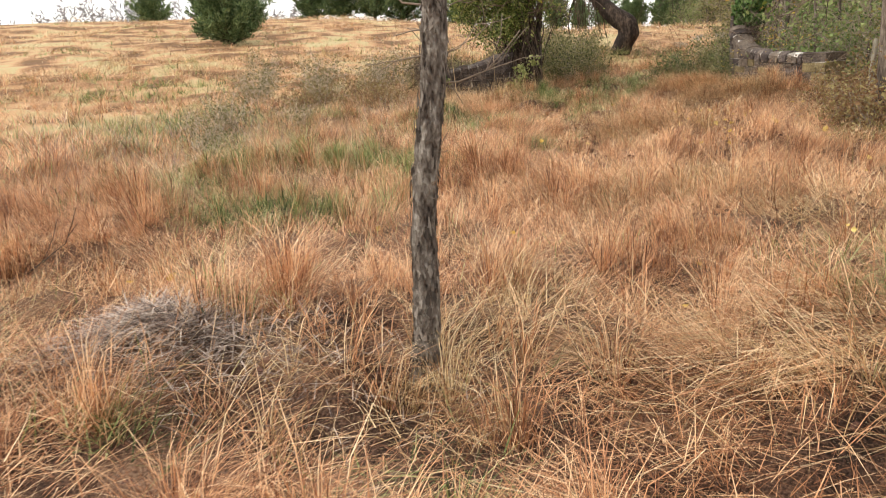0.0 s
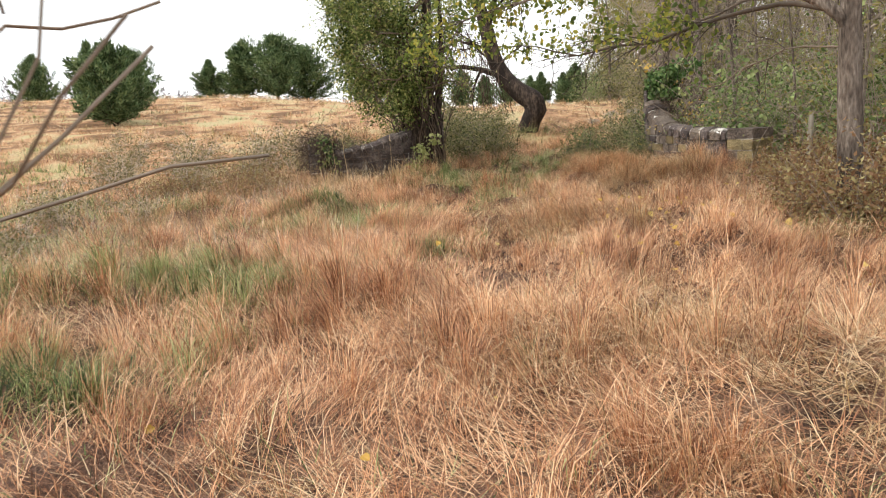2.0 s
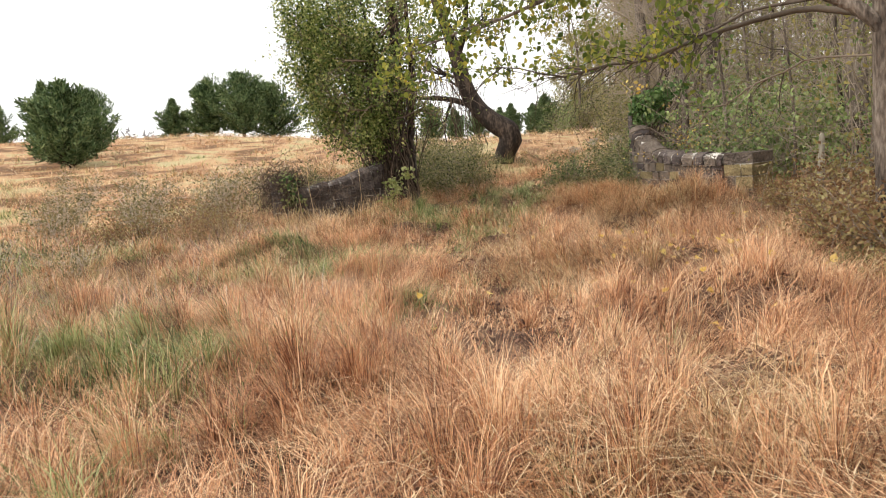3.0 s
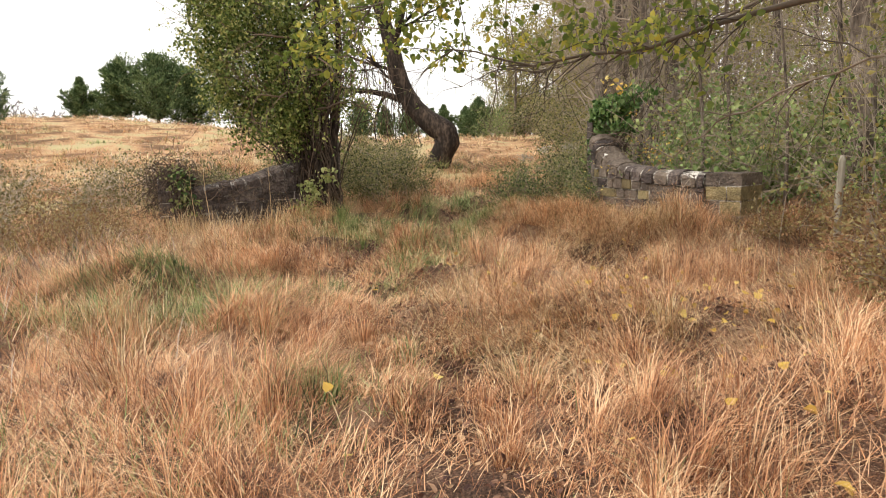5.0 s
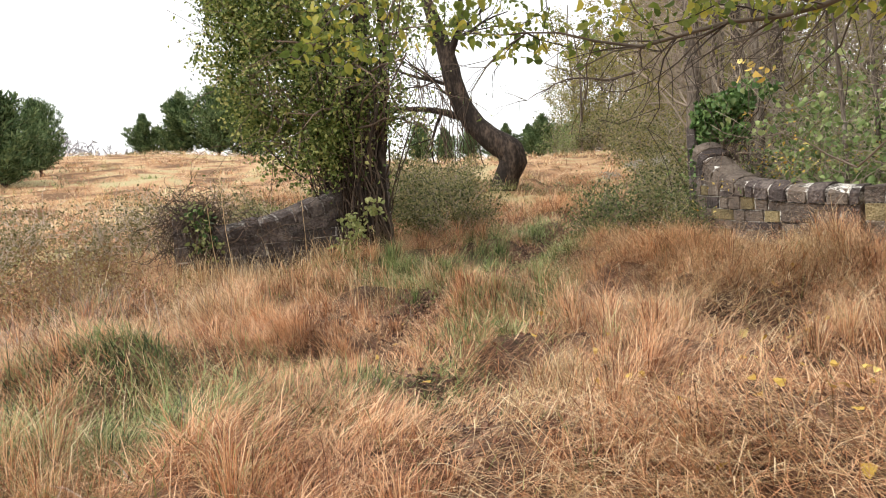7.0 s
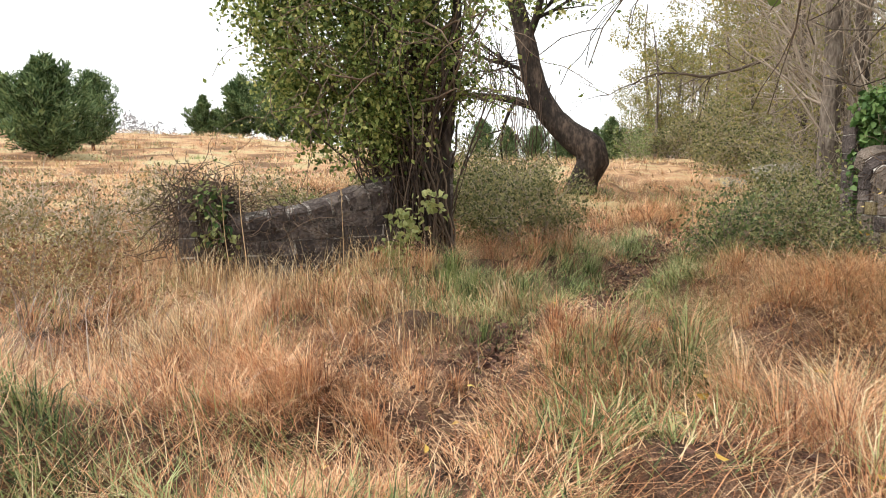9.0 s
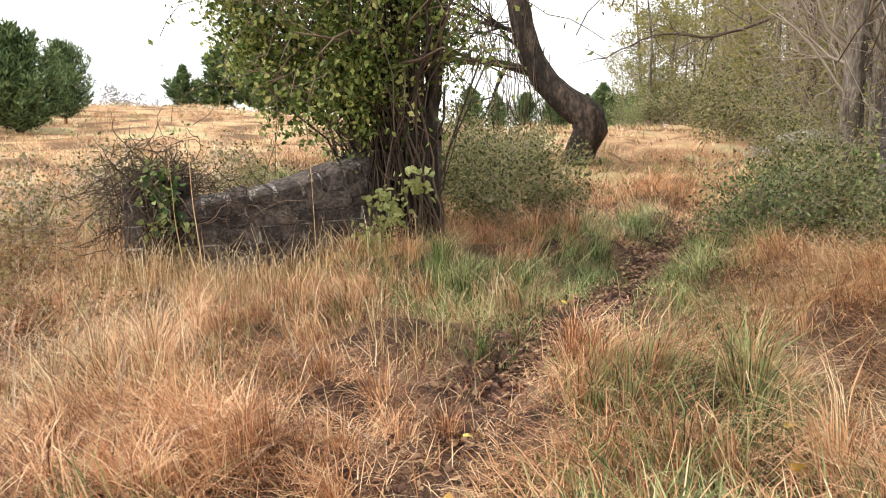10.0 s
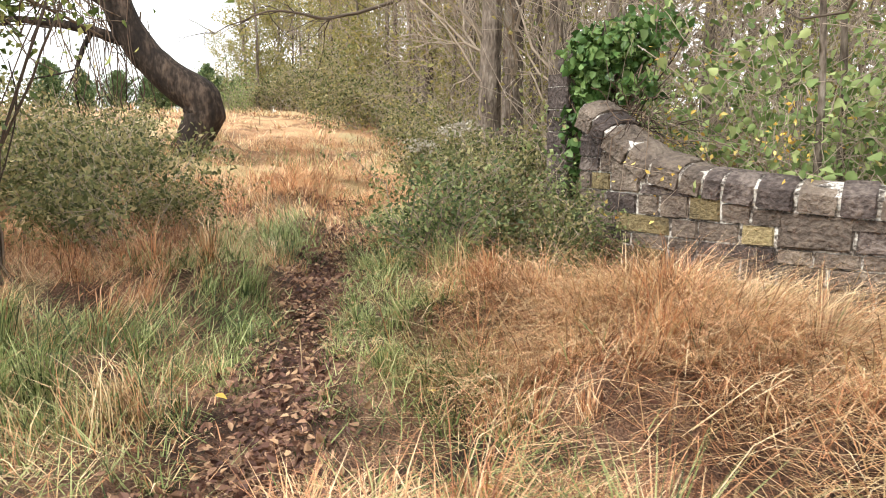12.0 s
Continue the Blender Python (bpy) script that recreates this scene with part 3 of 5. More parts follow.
def build_bent_tree():
    rng = np.random.default_rng(32)
    x, y = -3.3, 31.5
    z = 0.5
    tree = thing("bent_tree", (x, y, z), "old tree with a sharply bent dark trunk hung with vines", "tree")
    pts = np.array([(-0.1, 0, -0.3), (-0.04, 0, 0.15), (0.12, 0, 0.6), (0.34, 0, 1.0), (0.24, 0, 1.32), (-0.3, 0, 1.7), (-0.75, 0.05, 2.15), (-1.08, 0.1, 2.7), (-1.25, 0.1, 3.3), (-1.42, 0.1, 4.2), (-1.7, 0.2, 5.2), (-2.2, 0.3, 6.6), (-2.6, 0.3, 8.0)])
    girth = np.array((0.5, 0.4, 0.35, 0.40, 0.39, 0.33, 0.30, 0.285, 0.27, 0.25, 0.19, 0.12, 0.05))
    t = np.linspace(0, 12, 49)
    u = t[:, None] - np.arange(13)[None]
    w = np.exp(-(u / 0.68) ** 2)
    w /= w.sum(1)[:, None]
    trunk = part("trunk", Geo().tube(w @ pts, w @ girth, 18, 0.1, rng), M_BARKDARK, tree)
    for k, (start, way, length, r, lift) in enumerate((((-1.0, 0.05, 2.35), (-1, 0, 0.35), 3.6, 0.13, 0.02), ((-1.4, 0.1, 4.0), (0.55, 0, 1), 3.5, 0.13, 0.05), ((-1.3, 0.1, 3.3), (-0.9, 0.2, 0.9), 2.6, 0.07, 0.0), ((-1.2, 0.1, 2.9), (-0.9, -0.3, 0.6), 2.3, 0.05, -0.05), ((-2.0, 0.2, 6), (0.5, 0.3, 1), 2.6, 0.08, 0.0))):
        g = Geo()
        spray(g, rng, start, way, length, r, 2, 0.16, lift, 6, 6, None, 0.008)
        part("limb", g, M_BARKDARK, trunk)
    g = Geo()
    for _ in range(46):
        t = rng.random()
        a = np.array((-0.6 - 2.0 * t, 0.2 * rng.normal(), 2.3 + 1.6 * t + 0.6 * rng.random()))
        drop = 1.0 + 1.6 * rng.random()
        q = np.linspace(0, 1, 7)[:, None]
        end = a + np.array((0.9 * rng.normal() * 0.5 + 0.25, 0.3 * rng.normal(), -drop))
        g.tube(a * (1 - q) + end * q + np.array((0, 0, -0.35)) * (q * (1 - q) * 4) + rng.normal(size=(7, 3)) * 0.04, np.full(7, 0.011), 3)
    tagged(part("vine_tangle", g, M_VINE, tree, "tangle of dry hanging vines"), kind="stuff")
    g, at = Geo(), []
    for _ in range(700):
        at.append((-1.4 + 1.2 * rng.normal(), 0.6 * rng.normal(), 4.6 + 1.2 * rng.random()))
    part("crown", g.leaves(at, 0.14, rng, hang=0.4), M_LEAF, tree, "thin olive-yellow leaves")


def build_vine_tree():
    """A tree lost under a heavy curtain of climbing vine."""
    rng = np.random.default_rng(33)
    x, y = -4.75, 21.45
    z = ground_at(x, y)
    tree = thing("vine_clad_tree", (x, y, z), "tree smothered by a leafy olive-green climbing vine", "tree")
    for dx, dy, r, lean in ((0, 0, 0.24, 0.02), (-0.32, -0.12, 0.07, -0.22), (0.2, 0.1, 0.1, 0.06), (0.05, -0.25, 0.055, -0.12)):
        hs = np.linspace(-0.15, 5.0, 12)
        p = np.stack([dx + lean * hs + 0.05 * np.sin(hs * 2 + dx * 9), dy + 0.04 * np.cos(hs * 3), hs], 1)
        part("trunk", Geo().tube(p, np.linspace(r, r * 0.35, 12), 9, 0.25, rng), M_BARKDARK, tree)
    g = Geo()
    for _ in range(130):
        a = rng.random() * 6.28
        r0 = 0.24 + 0.3 * rng.random()
        top = np.array((-0.35 + 0.65 * rng.normal(), 0.5 * rng.normal(), 1.7 + 1.8 * rng.random()))
        foot = np.array((math.cos(a) * r0 - 0.1, math.sin(a) * r0, -0.05))
        q = np.linspace(0, 1, 7)[:, None]
        g.tube(foot * (1 - q) + top * q + rng.normal(size=(7, 3)) * 0.06, np.full(7, 0.006 + 0.012 * rng.random()), 3)
    for _ in range(110):
        a, r0, top = rng.random() * 6.283, 0.2 + 0.16 * rng.random(), 1.6 + 2.0 * rng.random()
        hs = np.linspace(-0.05, top, 9)
        turn = a + 0.5 * rng.normal() * hs
        g.tube(np.stack([r0 * np.cos(turn) - 0.06 * hs, r0 * np.sin(turn), hs], 1) + rng.normal(size=(9, 3)) * 0.03, np.full(9, 0.008 + 0.012 * rng.random()), 3)
    tagged(part("vine_tangle", g, M_VINE, tree, "thick tangle of dry vine stems"), kind="stuff")
    tips = []
    for _ in range(34):
        a = rng.random() * 6.28
        h = 1.6 + 2.6 * rng.random()
        limbs = Geo()
        spray(limbs, rng, (-0.25, 0, h), (math.cos(a) - 0.35, math.sin(a), 0.35), 1.5 + 0.5 * rng.random(), 0.03, 2, 0.25, -0.03, 3, 4, tips, 0.005)
        part("limb", limbs, M_VINE, tree)
    # the crown: hanging sheaves round uneven lobes, with gaps
    at = []
    lobes = [(-0.5, 0, 4.3, 1.35, 0.85), (-1.5, -0.2, 4.0, 0.8, 0.9), (-1.25, -0.1, 2.9, 0.85, 0.95), (-0.35, -0.35, 2.7, 0.75, 1.0), (-0.9, 0.0, 3.6, 1.2, 0.9), (0.15, 0.1, 3.6, 0.65, 1.1), (-1.0, -0.1, 1.95, 0.55, 0.55), (0.3, 0.2, 2.6, 0.35, 0.8), (-0.6, 0.2, 5.1, 0.8, 0.5), (-2.0, -0.3, 3.6, 0.55, 0.7), (-1.75, -0.3, 2.5, 0.5, 0.5), (-1.9, -0.2, 4.6, 0.7, 0.6), (-0.4, -0.5, 1.9, 0.5, 0.4)]
    for cx, cy, cz, r, hh in lobes:
        for _ in range(int(95 * r * r + 26)):
            d = rng.normal(size=3)
            d /= np.linalg.norm(d)
            c = np.array((cx, cy, cz)) + d * np.array((r, r, hh)) * (0.5 + 0.6 * rng.random())
            if lattice_noise(c[0] * 2.2 + 5, c[2] * 1.7 + 0.7 * c[1], 71) < 0.29:
                continue
            n = rng.integers(10, 84)
            at.append(c + rng.normal(size=(n, 3)) * np.array((0.10, 0.10, 0.2)))
    tips = np.array(tips)
    at.append(tips[rng.integers(0, len(tips), 2600)] + rng.normal(size=(2600, 3)) * 0.1)
    part("crown", Geo().leaves(np.concatenate(at), 0.066, rng, hang=0.5, slim=0.65), M_LEAF, tree, "dense small olive-green and yellowing leaves")
    ob = Geo()
    at = np.array((0.1, -1.1, 0.1)) + np.concatenate([rng.normal(size=(26, 3)) * np.array((0.09, 0.09, 0.06)) + np.array((0.3 * math.sin(k * 1.7) * k / 12 + 0.05 * k - 0.3, 0, 0.085 * k)) for k in range(10)])
    part("trailing_vine", ob.broad(at, 0.075, rng, hang=0.4), M_PALELEAF, tree, "pale leafy vine trailing down")


M_PALELEAF = material("pale_green_vine_leaves", [(0.1, (0.16, 0.19, 0.07)), (0.5, (0.32, 0.35, 0.13)), (0.9, (0.52, 0.52, 0.24))], 2, 12, per="island", bump=0, rough=0.5, through_light=0.35, spread=0.6)


def build_overhang_tree():
    """The tree beside the path whose low limbs hang across it."""
    rng = np.random.default_rng(34)
    x, y = 2.45, 12.5
    z = ground_at(x, y)
    tree = thing("overhanging_tree", (x, y, z), "grey-barked tree with low limbs and yellow-green leaves over the path", "tree")
    for dx, dy, r, lx in ((0, 0, 0.13, 0.0), (1.25, 0.1, 0.24, 0.05)):
        hs = np.linspace(-0.2, 6.5, 14)
        trunk = part("trunk", Geo().tube(np.stack([dx + lx * hs - 0.02 * hs, dy + 0.03 * np.sin(hs), hs], 1), np.linspace(r * 1.15, r * 0.5, 14), 12, 0.12, rng), M_BARKWOOD, tree)
    ways = ([(0, 0, 2.2), (-0.45, 0.1, 2.75), (-1.1, 0.4, 3.2), (-2.0, 1.2, 3.5), (-3.0, 2.0, 3.5), (-4.3, 2.6, 3.3), (-5.6, 3.0, 3.0)],
            [(0, 0, 2.5), (-0.7, 1.0, 2.75), (-1.5, 2.3, 2.7), (-2.3, 3.2, 2.55), (-3.3, 3.6, 2.5), (-4.3, 3.9, 2.75)],
            [(0, 0, 2.9), (-1.0, 0.5, 3.5), (-2.2, 1.4, 3.9), (-3.6, 2.4, 4.1), (-5.0, 3.0, 4.0)],
            [(0, 0, 2.1), (-0.5, 1.0, 2.25), (-1.0, 2.0, 1.95), (-1.4, 2.8, 1.7), (-1.7, 3.3, 1.35)],
            [(0.7, 0.2, 2.6), (0.3, 1.5, 3.0), (-0.6, 3.0, 3.1), (-1.6, 4.4, 2.8), (-2.3, 5.0, 2.6)])
    tips = []
    for k, w in enumerate(ways):
        w = np.array(w, float)
        t = np.linspace(0, len(w) - 1, 16)
        p = np.stack([np.interp(t, range(len(w)), w[:, c]) for c in range(3)], 1) + rng.normal(size=(16, 3)) * 0.025
        g = Geo().tube(p, np.linspace((0.085, 0.04, 0.05, 0.012, 0.035)[k], 0.008, 16), 7)
        for _ in range((38, 34, 38, 7, 14)[k]):
            i = rng.integers(4, 16)
            spray(g, rng, p[i], (p[i] - p[i - 1]) / 0.4 + rng.normal(size=3) * np.array((0.6, 0.6, 0.4)), 0.55 + 0.5 * rng.random(), 0.009, 1, 0.25, -0.06, 3, 4, tips if k < 3 else None, 0.0035)
        part("limb", g, (M_BARKWOOD, M_TWIGDARK, M_TWIGDARK, M_TWIG, M_TWIGDARK)[k], trunk)
    tips = np.array(tips)
    keep = tips[(tips[:, 0] < -1.6) & (tips[:, 2] > 2.2 + 0.1 * tips[:, 1])]
    n = min(1300, len(keep))
    near = keep[rng.permutation(len(keep))[:n]]
    at = np.repeat(near, 4, 0) + rng.normal(size=(n * 4, 3)) * 0.07
    part("crown", Geo().broad(at, 0.082, rng, hang=0.9, slim=0.75), M_LIME, tree, "broad yellow-green hanging leaves")
    spot = np.array((0.23 - x, 16.93 - y, 2.19 - z))
    part("crown", Geo().broad(spot + rng.normal(size=(12, 3)) * 0.1, 0.09, rng, hang=0.8, slim=0.85), M_YELLOW, tree, "a few bright yellow leaves")
    far = tips[tips[:, 0] >= -1.6]
    far = far[rng.permutation(len(far))[: min(150, len(far))]]
    part("crown", Geo().broad(far, 0.1, rng, hang=0.7, slim=0.7), M_LIME, tree, "sparse yellow leaves")


M_TWIGDARK = material("dark_twigs", [(0.2, (0.05, 0.038, 0.03)), (0.5, (0.11, 0.085, 0.065)), (0.8, (0.2, 0.16, 0.12))], 1.5, 20, per="island", bump=0)
build_dead_trunk()
build_bent_tree()
build_vine_tree()
build_overhang_tree()


# ---- cedars on the hill ----
def build_cedar(name, label, tall, wide, seed, ragged=0.25, n=150):
    """A dense cedar: upswept limbs from near the ground to a pointed, feathery top."""
    rng = np.random.default_rng(seed)
    tree = thing(name, (0, 0, 0), label, "cedar tree", "cedars on the field")
    part("trunk", Geo().tube([(0, 0, -0.3), (0.03, 0, tall * 0.3), (0, 0.03, tall * 0.65), (0, 0, tall * 0.97)], (0.17, 0.14, 0.07, 0.015), 7, 0.2, rng), M_BARKDARK, tree)
    limbs, g = Geo(), Geo()
    for k in range(n):
        h = 0.04 + 0.94 * ((k + rng.random()) / n) ** 1.15
        prof = float(np.interp(h, (0.04, 0.1, 0.22, 0.4, 0.62, 0.82, 0.94, 1.0), (0.7, 0.95, 1.0, 0.84, 0.58, 0.3, 0.13, 0.05)))
        a = rng.random() * 6.283
        length = wide * prof * (1 - 0.5 * ragged + ragged * rng.random() + 0.35 * ragged * math.sin(2 * a + 7 * h + seed))
        start = np.array((0, 0, tall * h * 0.9))
        way = np.array((math.cos(a), math.sin(a), 0.15 + 1.5 * h))
        pts, rad = branch(rng, start, way, length, 0.03, 0.1, 0.1, 5)
        limbs.tube(pts, np.maximum(rad, 0.008), 3)
        m = int(16 + 50 * length / wide)
        t = 0.12 + 0.95 * rng.random(m) ** 0.75
        base = np.stack([np.interp(t * 5, range(6), pts[:, c]) for c in range(3)], 1) + rng.normal(size=(m, 3)) * 0.04 * wide
        g.leaves(base, 0.26 + 0.14 * rng.random(), rng, hang=-0.7, slim=0.24, along=(pts[-1] - pts[0]) / np.linalg.norm(pts[-1] - pts[0]) * 0.7)
    tagged(part("inner_wood", limbs, M_BARKDARK, tree), kind="stuff")
    part("crown", g, M_CEDAR, tree, "dark green scaly sprays")
    return tree


def set_down(tree, x, y, scale=1.0, turn=0.0, wide=1.0, sink=0.0):
    return pose(x, y, ground_at(x, y) - sink, 0, 0, turn) @ Matrix.Diagonal((scale * wide, scale * wide, scale, 1))


def place(proto, spots, used=None):
    """The first spot takes the thing itself, the others its copies."""
    for k, s in enumerate(spots):
        m = set_down(proto, *s)
        if k == 0:
            first = m
        else:
            copy_thing(proto, m)
    proto.matrix_basis = first


round_cedar = build_cedar("cedar", "rounded dark green cedar standing in the tawny field", 6.2, 2.4, 41, 0.75, 210)
broad_cedar = build_cedar("cedar", "broad bushy dark green cedar on the hill crest", 6.8, 3.4, 42, 0.85, 240)
small_cedar = build_cedar("cedar", "conical dark green cedar on the hill crest", 5.6, 1.8, 43, 0.75, 160)
place(round_cedar, [(-28.0, 41.9, 0.82, 0, 1.2), (-58, 72, 0.95, 80), (-3.2, 74, 0.62, 60), (-14, 76, 0.62, 200), (0.8, 82, 0.6, 33)])
place(broad_cedar, [(-33.5, 77, 0.98, 30, 1.1), (-31.2, 79, 0.9, 120, 1.2), (-31.5, 49.3, 0.66, 60, 0.8), (-24.5, 79, 0.66, 250), (-19.0, 78, 0.55, 10), (-9, 72, 0.46, 300)])
place(small_cedar, [(-41.5, 78, 0.85, 15, 1.2), (-37.6, 78, 1.1, 100, 1.4), (-33.0, 47.0, 0.95, 40, 0.75), (-6.0, 71, 0.55, 10), (-1.0, 76, 0.52, 70), (-11.5, 74, 0.58, 220), (-7.6, 78, 0.55, 130), (-4.6, 80, 0.6, 20)])


# ---- the wood along the path: bare trees, saplings, brush ----
def build_bare_tree(label, tall, r, seed, limbs=12, leafy=0, name="bare_tree", bark=None, depth=2):
    rng = np.random.default_rng(seed)
    tree = thing(name, (0, 0, 0), label, "tree", "trees of the wood")
    hs = np.linspace(-0.3, tall, 12)
    p = np.stack([0.12 * np.sin(hs * 0.5 + seed) * hs / tall * 2, 0.1 * np.cos(hs * 0.6 + seed) * hs / tall * 2, hs], 1)
    trunk = part("trunk", Geo().tube(p, np.linspace(r * 1.15, r * 0.3, 12), 9, 0.14, rng), bark or M_BARKWOOD, tree)
    tips = []
    for _ in range(limbs):
        g = Geo()
        h = tall * (0.12 + 0.85 * rng.random())
        a = rng.random() * 6.283
        s = np.array([np.interp(h, hs, p[:, c]) for c in range(3)])
        spray(g, rng, s, (math.cos(a), math.sin(a), 0.35 + 0.5 * rng.random()), tall * (0.16 + 0.14 * rng.random()), r * 0.17, depth, 0.2, 0.04, 4, 4, tips, 0.005)
        part("branch", g, M_TWIG, trunk)
    if leafy:
        tips = np.array(tips)
        at = tips[rng.integers(0, len(tips), leafy)] + rng.normal(size=(leafy, 3)) * 0.18
        part("crown", Geo().leaves(at, 0.18, rng, hang=0.4), M_AUTUMN, tree, "thin yellow-brown autumn leaves")
    return tree


def build_brush(name, label, category, tall, wide, stems, leaves, size, mat, seed, group="", stem_mat=None, hang=0.1, round_leaf=False):
    """A many-stemmed shrub with small leaves along its twigs."""
    rng = np.random.default_rng(seed)
    bush = thing(name, (0, 0, 0), label, category, group)
    tips = []
    for _ in range(stems):
        g = Geo()
        a, r0 = rng.random() * 6.283, wide * 0.35 * rng.random()
        spray(g, rng, (math.cos(a) * r0, math.sin(a) * r0, -0.05), (math.cos(a) * wide / tall * 0.75, math.sin(a) * wide / tall * 0.75, 1.0), tall * (0.6 + 0.5 * rng.random()), 0.011, 2 if stems < 24 else 1, 0.2, -0.02, 3, 4, tips, 0.0035)
        part("stem", g, stem_mat or M_TWIG, bush)
    tips = np.array(tips)
    at = tips[rng.integers(0, len(tips), leaves)] + rng.normal(size=(leaves, 3)) * np.array((0.09, 0.09, 0.07))
    at = at[at[:, 2] > 0.03]
    part("foliage", Geo().broad(at, size, rng, hang=hang) if round_leaf else Geo().leaves(at, size, rng, hang=hang), mat, bush)
    return bush


M_FRESH = material("fresh_green_leaves", [(0.15, (0.08, 0.125, 0.04)), (0.45, (0.20, 0.28, 0.095)), (0.8, (0.44, 0.50, 0.21))], 1.5, 12, per="island", bump=0, rough=0.6, through_light=0.3, spread=0.6)
tall_a = build_bare_tree("tall bare woodland tree with pale brown bark", 11, 0.17, 51)
tall_b = build_bare_tree("slender bare woodland tree with fine grey branches", 9, 0.10, 52, 14)
sapling = build_bare_tree("thin bare sapling at the wood's edge", 5.5, 0.04, 53, 14, depth=1)
gold = build_bare_tree("woodland tree with thinning yellow-brown leaves", 8, 0.11, 54, 14, 3000)


def scatter(count, x0, x1, y0, y1, gap, seed, bias=1.0):
    r, spots = np.random.default_rng(seed), []
    for _ in range(count * 40):
        if len(spots) == count:
            break
        y = y0 + (y1 - y0) * r.random() ** bias
        edge = float(np.interp(y, (9, 14, 19, 22, 25, 30, 40, 55, 70, 90), (5.2, 4.6, 4.2, 2.6, 1.6, 2.0, 2.8, 3.0, 1.4, -2.5)))
        x = max(x0, edge) + (x1 - max(x0, edge)) * r.random() ** 1.6
        if all((x - a) ** 2 + (y - b) ** 2 > gap * gap for a, b in spots):
            spots.append((x, y))
    return spots


def spots_for(points, seed, low=0.8, high=1.25):
    r = np.random.default_rng(seed)
    return [(x, y, low + (high - low) * r.random(), 360 * r.random()) for x, y in points]


place(tall_a, [(1.25, 26.4, 1.0, 0), (1.85, 26.9, 1.05, 90), (3.2, 38.0, 1.0, 200), (2.6, 31.5, 1.0, 40)] + spots_for(scatter(22, 1, 24, 18, 60, 1.3, 61), 62))
place(tall_b, [(2.2, 29.0, 1.0, 0), (3.8, 43.8, 1.1, 90), (2.0, 24.0, 0.9, 10), (-0.3, 78, 1.45, 30)] + spots_for(scatter(34, 1, 22, 15, 85, 1.0, 63), 64))
place(sapling, [(2.43, 20.9, 0.95, 0), (3.3, 19.3, 0.8, 40), (3.9, 17.2, 0.9, 130), (1.7, 23.3, 0.8, 200)] + spots_for(scatter(44, 1, 18, 13, 70, 0.8, 65), 66))
place(gold, spots_for([(2.2, 66), (0.6, 76), (-0.2, 64), (4.5, 62), (3.6, 54), (-1.6, 88), (2.5, 84), (5, 74), (3.2, 48), (3.4, 43), (4.2, 38), (3.0, 58), (2.0, 71), (-0.4, 82), (4.6, 50), (5.2, 44), (3.6, 33), (5.5, 66), (7.5, 72), (9, 62), (11, 75), (6.2, 80), (9.5, 54), (13, 64), (12, 46), (16, 55), (7, 36), (10, 30), (6, 22), (8, 17)], 68, 0.7, 1.1))


def build_reaching_tree():
    """A woodland tree whose one long bare limb reaches out over the track."""
    rng = np.random.default_rng(69)
    x, y = 2.95, 36.6
    z = ground_at(x, y)
    tree = thing("reaching_tree", (x, y, z), "bare woodland tree with one long limb over the track", "tree", "trees of the wood")
    hs = np.linspace(-0.3, 10, 12)
    trunk = part("trunk", Geo().tube(np.stack([0.04 * hs, 0.05 * np.sin(hs), hs], 1), np.linspace(0.2, 0.07, 12), 10, 0.14, rng), M_BARKWOOD, tree)
    w = np.array([(0.15, 0, 4.4), (-1.3, -0.2, 3.9), (-2.8, -0.4, 3.55), (-4.2, -0.5, 3.65), (-5.6, -0.6, 3.1)])
    t = np.linspace(0, 4, 18)
    p = np.stack([np.interp(t, range(5), w[:, c]) for c in range(3)], 1) + rng.normal(size=(18, 3)) * 0.03
    g = Geo().tube(p, np.linspace(0.075, 0.012, 18), 6)
    for _ in range(16):
        k = rng.integers(5, 18)
        spray(g, rng, p[k], (p[k] - p[k - 1]) / 0.4 + rng.normal(size=3) * 0.5, 0.9 + 0.6 * rng.random(), 0.016, 1, 0.22, 0.0, 3, 4, None, 0.006)
    part("limb", g, M_TWIGDARK, trunk)
    for _ in range(7):
        g, h, a = Geo(), 4 + 5 * rng.random(), rng.random() * 6.283
        spray(g, rng, (0.04 * h, 0, h), (math.cos(a), math.sin(a), 0.6), 2.2, 0.035, 2, 0.2, 0.04, 4, 4, None, 0.006)
        part("limb", g, M_TWIGDARK, trunk)


build_reaching_tree()


# ---- shrubs and brush ----
olive = build_brush("shrub", "tangled olive-green shrub with fine twigs", "shrub", 1.25, 0.95, 22, 3600, 0.07, M_SHRUB, 71, "shrubs by the gateway")
green_bush = build_brush("shrub", "leafy green privet bush behind the wall", "shrub", 2.1, 1.0, 18, 1300, 0.072, M_FRESH, 72, "shrubs by the gateway", None, 0.5, True)
rust = build_brush("bramble", "tawny bramble thicket with russet leaves", "bramble", 0.85, 0.9, 24, 2400, 0.055, M_RUST, 73, "brambles")
rough_weed = build_brush("tall_weed", "dry branching weed with small pale leaves", "weed", 1.0, 0.6, 16, 1400, 0.06, M_WEED, 74, "weeds", M_DULL)
